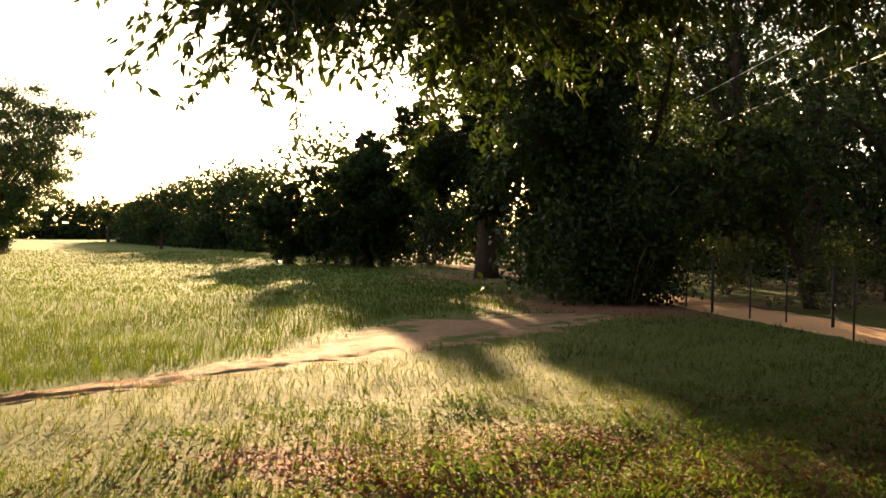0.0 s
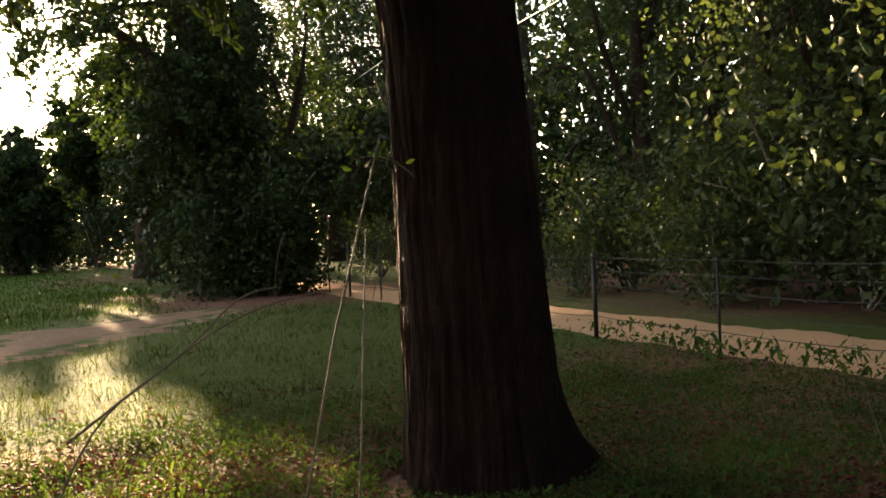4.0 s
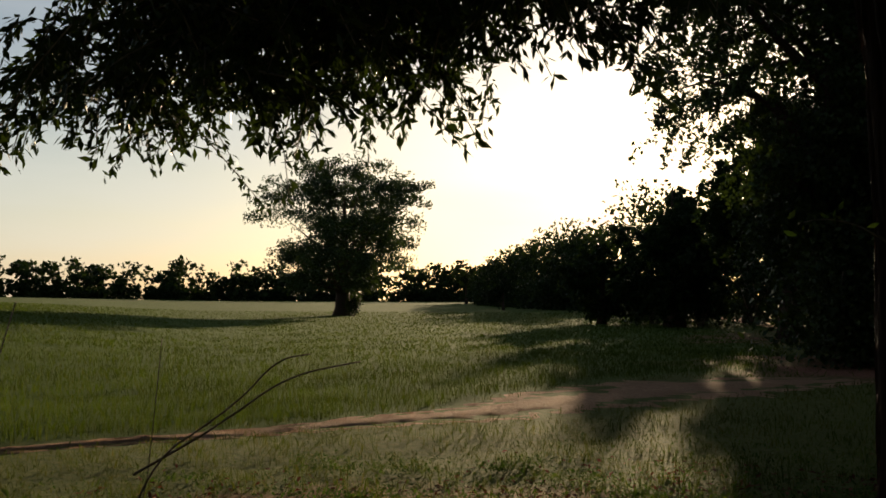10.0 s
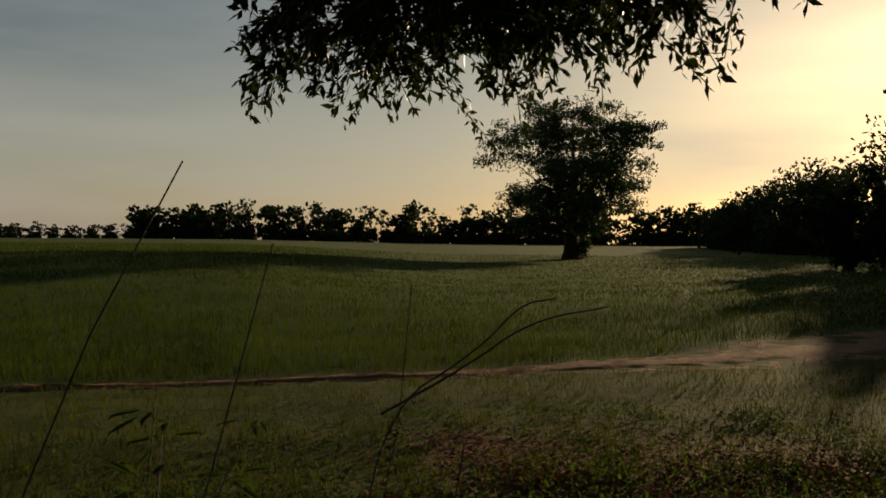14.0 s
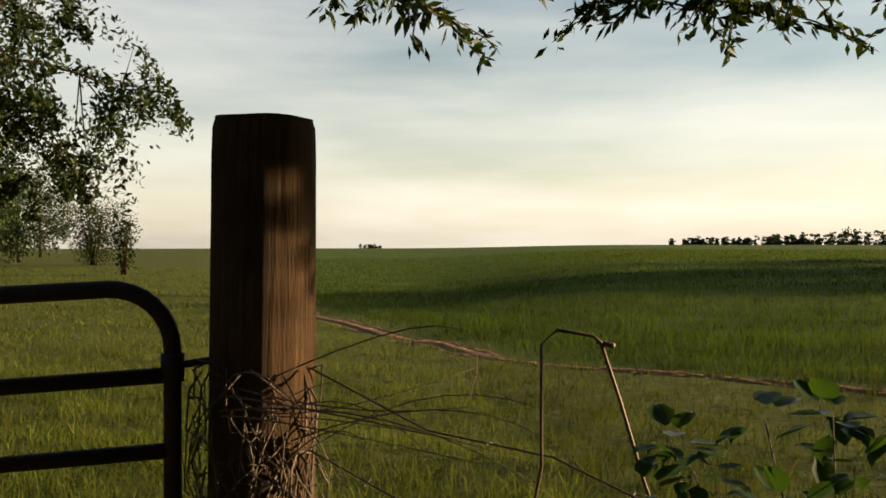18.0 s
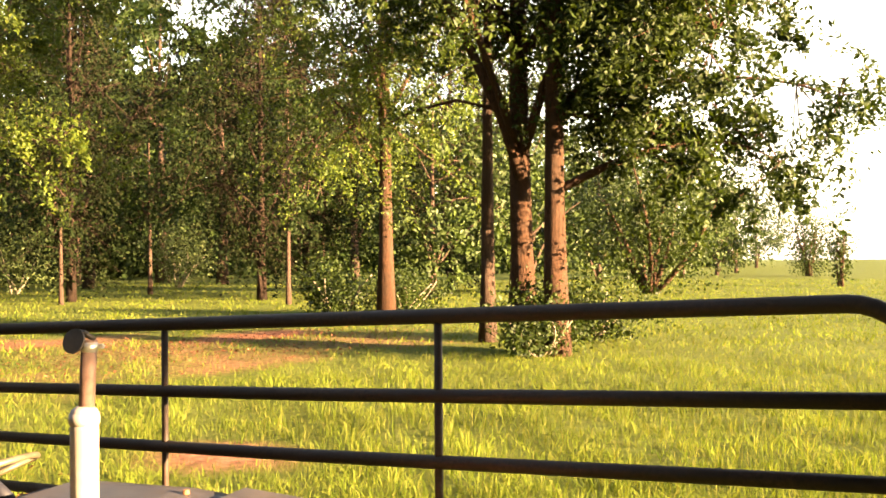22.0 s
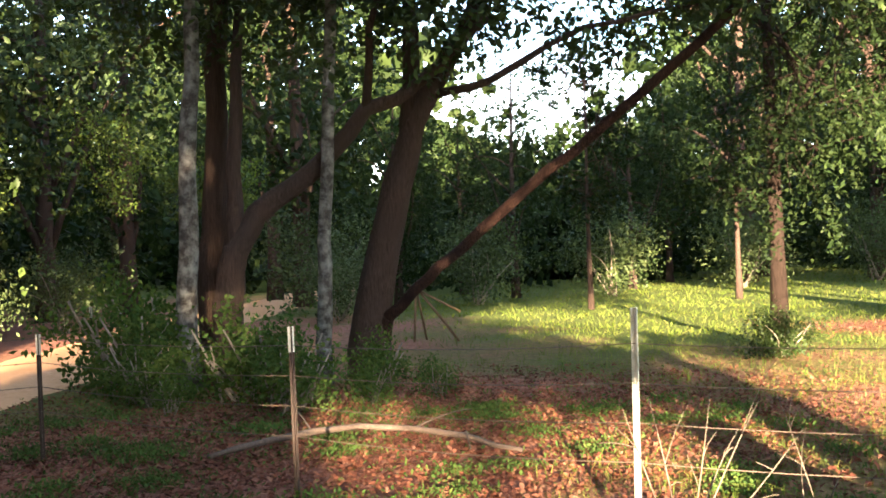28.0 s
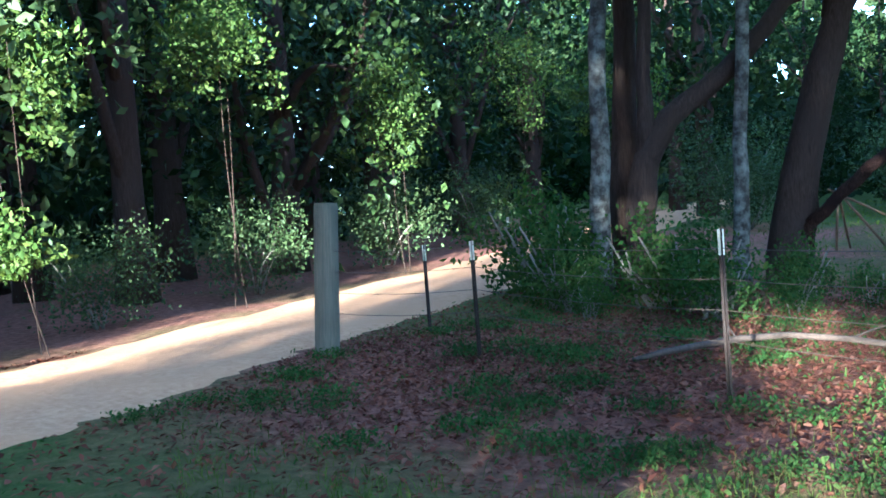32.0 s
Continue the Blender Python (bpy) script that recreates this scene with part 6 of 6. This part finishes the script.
# ---- garden tractor parked behind the gate post ----
def tractor():
    root = empty("garden_tractor")
    root.matrix_basis = pose(-2.28, -2.62, 0, 0, 0, 11.5)
    # local: y forward, x to the side away from the gate
    def hood():
        bm = bmesh.new()
        secs = [(-0.08, 0.215, 0.83), (0.3, 0.22, 0.835), (0.62, 0.215, 0.815), (0.68, 0.21, 0.79)]
        rings = []
        for y, w, z in secs:
            ring = [bm.verts.new((sx * w * k, y, zz)) for sx, k, zz in ((-1, 1, 0.5), (-1, 1, z - 0.05), (-1, 0.93, z - 0.012), (-1, 0.6, z), (1, 0.6, z), (1, 0.93, z - 0.012), (1, 1, z - 0.05), (1, 1, 0.5))]
            rings.append(ring)
        for a, b in zip(rings, rings[1:]):
            for k in range(7):
                bm.faces.new((a[k], a[k + 1], b[k + 1], b[k]))
        bm.faces.new(list(reversed(rings[0])))
        bm.faces.new(rings[-1])
        bmesh.ops.recalc_face_normals(bm, faces=bm.faces[:])
        return part("hood", bm, HOOD_GREY, root, "faded grey-brown hood")
    h = hood()
    part("front_cap", box((0.43, 0.2, 0.012), (0, 0.57, 0.823), 0.004, Matrix.Rotation(radians(-4), 4, "X")), HOOD_GREY, h, "darker front cap of the hood")
    part("grille", box((0.4, 0.03, 0.3), (0, 0.69, 0.62), 0.008), HOOD_RED, h, "faded red front panel")
    for x in (-0.13, 0.13):
        part("headlight", box((0.1, 0.02, 0.09), (x, 0.71, 0.7), 0.012), LENS_WHITE, h, "clouded white headlight")
    for x, y in ((0.1, 0.18), (0.06, 0.5), (-0.1, 0.35)):
        bm = bmesh.new()
        bmesh.ops.create_cone(bm, cap_ends=True, segments=10, radius1=0.011, radius2=0.008, depth=0.012, matrix=Matrix.Translation((x, y, 0.839)))
        part("bolt", bm, RUST, h)
    # upright exhaust with muffler, pipe and rain flap
    ex = tube("muffler", [(0.14, 0.2, 0.74), (0.14, 0.2, 1.085), (0.14, 0.2, 1.1), (0.14, 0.2, 1.11)], [0.037, 0.037, 0.034, 0.02], CHROME, root, "bright upright muffler", 20)
    tube("collar", [(0.14, 0.2, 1.06), (0.14, 0.2, 1.075), (0.14, 0.2, 1.092)], [0.0385, 0.041, 0.0385], CHROME, ex, sides=20)
    tube("pipe", [(0.136, 0.204, 1.1), (0.131, 0.21, 1.286)], 0.021, PIPE_RUST, ex, "rusty exhaust pipe", 14)
    tube("clamp", [(0.1315, 0.2095, 1.254), (0.131, 0.21, 1.28)], 0.0235, STEEL_GALV, ex, "steel clamp ring", 14)
    bm = bmesh.new()
    bmesh.ops.create_cone(bm, cap_ends=True, segments=24, radius1=0.034, radius2=0.034, depth=0.007, matrix=Matrix.Translation((0.157, 0.181, 1.284)) @ Vector((0.9, 0.0, 0.3)).to_track_quat("Z", "Y").to_matrix().to_4x4())
    part("rain_flap", bm, STEEL_DARK, ex, "dark hinged rain flap, half open")
    tube("flap_arm", [(0.15, 0.19, 1.312), (0.14, 0.201, 1.304), (0.122, 0.222, 1.286)], [0.004, 0.009, 0.006], STEEL_DARK, ex, "dark arm of the rain flap", 8)
    part("clamp_bolt", box((0.012, 0.018, 0.012), (0.112, 0.232, 1.268), 0.002), STEEL_GALV, ex)
    # dash, steering column and wheel
    part("dash", box((0.34, 0.14, 0.24), (0, -0.15, 0.68), 0.03), SEAT_BLACK, root, "black dash tower")
    st = tube("steering_column", [(0, -0.18, 0.78), (0, -0.3, 0.86)], 0.02, SEAT_BLACK, root, sides=10)
    ctr, ux, uy = Vector((0, -0.32, 0.86)), Vector((1, 0, 0)), Vector((0, 0.86, 0.32)).normalized()
    ring = [ctr + ux * 0.17 * math.cos(t) + uy * 0.17 * math.sin(t) for t in [k * math.pi / 14 for k in range(29)]]
    wheel = tube("steering_wheel", [tuple(p) for p in ring], 0.01, PLASTIC_TAN, root, "sun-bleached steering wheel", 8)
    for a in (0.4, 2.5, 4.6):
        tube("spoke", [tuple(ctr + Vector((0, 0.01, -0.02))), tuple(ctr + ux * 0.165 * math.cos(a) + uy * 0.165 * math.sin(a))], [0.011, 0.008], PLASTIC_TAN, wheel, sides=6)
    # seat: rounded back in grey vinyl with black sides, and a dark cushion
    def pad(name, w, d, h, mat, at, tilt, parent, label, taper=0.18, wing=0.0, p=4.0, q=2.4):
        bm = bmesh.new()
        bmesh.ops.create_uvsphere(bm, u_segments=40, v_segments=24, radius=1, matrix=Matrix.Rotation(radians(90), 4, "X"))
        for v in bm.verts:
            x, y, z = v.co
            k = ((abs(x) ** p + abs(z) ** p) ** (q / p) + abs(y) ** q) ** (-1 / q)
            x, y, z = x * k, y * k, z * k
            x *= 1 - taper * (z + 1) / 2
            v.co = (x * w / 2, y * d / 2 + wing * x * x, z * h / 2)
        bmesh.ops.transform(bm, matrix=Matrix.Translation(at) @ Matrix.Rotation(radians(tilt), 4, "X"), verts=bm.verts[:])
        return part(name, bm, mat, parent, label, True)
    back = pad("seat_back", 0.5, 0.13, 0.44, SEAT_BLACK, (-0.04, -0.76, 0.725), 12, root, "black rounded seat shell", 0.22, 0.05)
    pad("back_pad", 0.42, 0.08, 0.37, SEAT_VINYL, (-0.04, -0.705, 0.73), 12, back, "sunlit grey vinyl back pad", 0.2, 0.03)
    for k in range(9):
        part("raised_bar", box((0.013, 0.012, 0.02 + 0.003 * (k % 2)), (-0.135 + 0.024 * k, -0.686 + 0.2 * (0.024 * k - 0.095) ** 2, 0.845), 0.002, Matrix.Rotation(radians(12), 4, "X")), SEAT_BLACK, back)
    cush = pad("cushion", 0.46, 0.42, 0.13, SEAT_BLACK, (-0.02, -0.55, 0.6), 4, root, "dark seat cushion", 0.0)
    pad("side_bolster", 0.09, 0.36, 0.1, SEAT_BLACK, (0.18, -0.56, 0.655), 4, cush, "", 0.1)
    pad("side_bolster", 0.09, 0.36, 0.1, SEAT_BLACK, (-0.22, -0.56, 0.655), 4, cush, "", 0.1)
    pad("seat_pad", 0.28, 0.32, 0.06, SEAT_VINYL, (-0.02, -0.55, 0.65), 4, cush, "worn grey vinyl seat pad", 0.0)
    # body under the seat and wheels
    part("rear_fender", box((0.86, 0.62, 0.05), (0, -0.66, 0.5), 0.02), HOOD_RED, root, "faded red rear fender")
    part("chassis", box((0.34, 1.5, 0.12), (0, -0.1, 0.34), 0.01), STEEL_BROWN, root, "dark steel chassis")
    part("mower_deck", box((0.9, 0.5, 0.12), (0, -0.1, 0.2), 0.04), HOOD_RED, root, "faded red mower deck")
    for x, y, r, w in ((0.36, -0.62, 0.25, 0.2), (-0.36, -0.62, 0.25, 0.2), (0.33, 0.48, 0.19, 0.14), (-0.33, 0.48, 0.19, 0.14)):
        prof = [(-w / 2, r * 0.55), (-w / 2, r * 0.9), (-w * 0.36, r), (w * 0.36, r), (w / 2, r * 0.9), (w / 2, r * 0.55)]
        v, f, n = [], [], 28
        for k in range(n):
            t = 2 * math.pi * k / n
            for dx, rr in prof:
                q = rr * (1 + (0.025 if abs(dx) < w * 0.4 and k % 2 else 0))
                v.append((x + dx, y + q * math.cos(t), r + q * math.sin(t)))
        for k in range(n):
            for j in range(6):
                f.append((k * 6 + j, k * 6 + (j + 1) % 6, ((k + 1) % n) * 6 + (j + 1) % 6, ((k + 1) % n) * 6 + j))
        tyre = mesh_ob("wheel", v, f, RUBBER, root, "black tractor tyre")
        bm = bmesh.new()
        bmesh.ops.create_cone(bm, cap_ends=True, segments=24, radius1=r * 0.56, radius2=r * 0.56, depth=w * 0.7, matrix=Matrix.Translation((x, y, r)) @ Matrix.Rotation(radians(90), 4, "Y"))
        part("rim", bm, LENS_WHITE, tyre, "off-white steel rim")
    return tagged(root, "old garden tractor with upright exhaust by the gate", "tractor")


tractor()


def marker():
    root = empty("marker_stake", (5.55, -8.2, 0))
    tube("stake", [(0, 0, -0.05), (0, 0, 0.24)], 0.006, STEEL_GALV, root, sides=6)
    part("flag", box((0.05, 0.004, 0.06), (0.02, 0, 0.22), 0.001), HOOD_RED, root, "small red flag")
    return tagged(root, "small red marker flag at the road's edge", "marker")


marker()


# ---- things that repeat ----
GROUPS = {"fence_post": "posts of the road fence", "fence_wire": "wires of the road fence", "steel_post": "steel stakes of the back fence", "barbed_wire": "wires of the back fence", "slack_wire": "slack wires by the gate",
          "gate_post": "posts of the gate", "overhead_wire": "wires over the road", "wood_oak": "trees of the roadside wood", "wood_maple": "trees of the roadside wood", "wood_hickory": "trees of the roadside wood", "verge_oak": "oaks beside the road",
          "back_oak": "trees behind the clearing", "back_maple": "trees behind the clearing", "back_sapling": "young trees in the clearing", "hedge_tree": "trees along the field's edge", "tall_hedge_oak": "trees along the field's edge", "crape_myrtle": "small trees on the field's edge",
          "cluster_oak": "clustered oaks on the mound", "roadside_bush": "bushes at the wood's foot", "base_shrub": "shrubs round the trunks", "undergrowth": "undergrowth of the clump", "creeper": "creepers on the wood's edge",
          "thicket": "thicket round the dark oak", "dry_sapling": "dry saplings along the back fence", "dead_stalk": "dead stalks in the grass", "tall_weed": "tall weeds beside the path"}
for ob in list(scene.objects):
    kind_of = ob.name.split(".")[0]
    if ob.parent is None and kind_of in GROUPS:
        tagged(ob, group=GROUPS[kind_of])
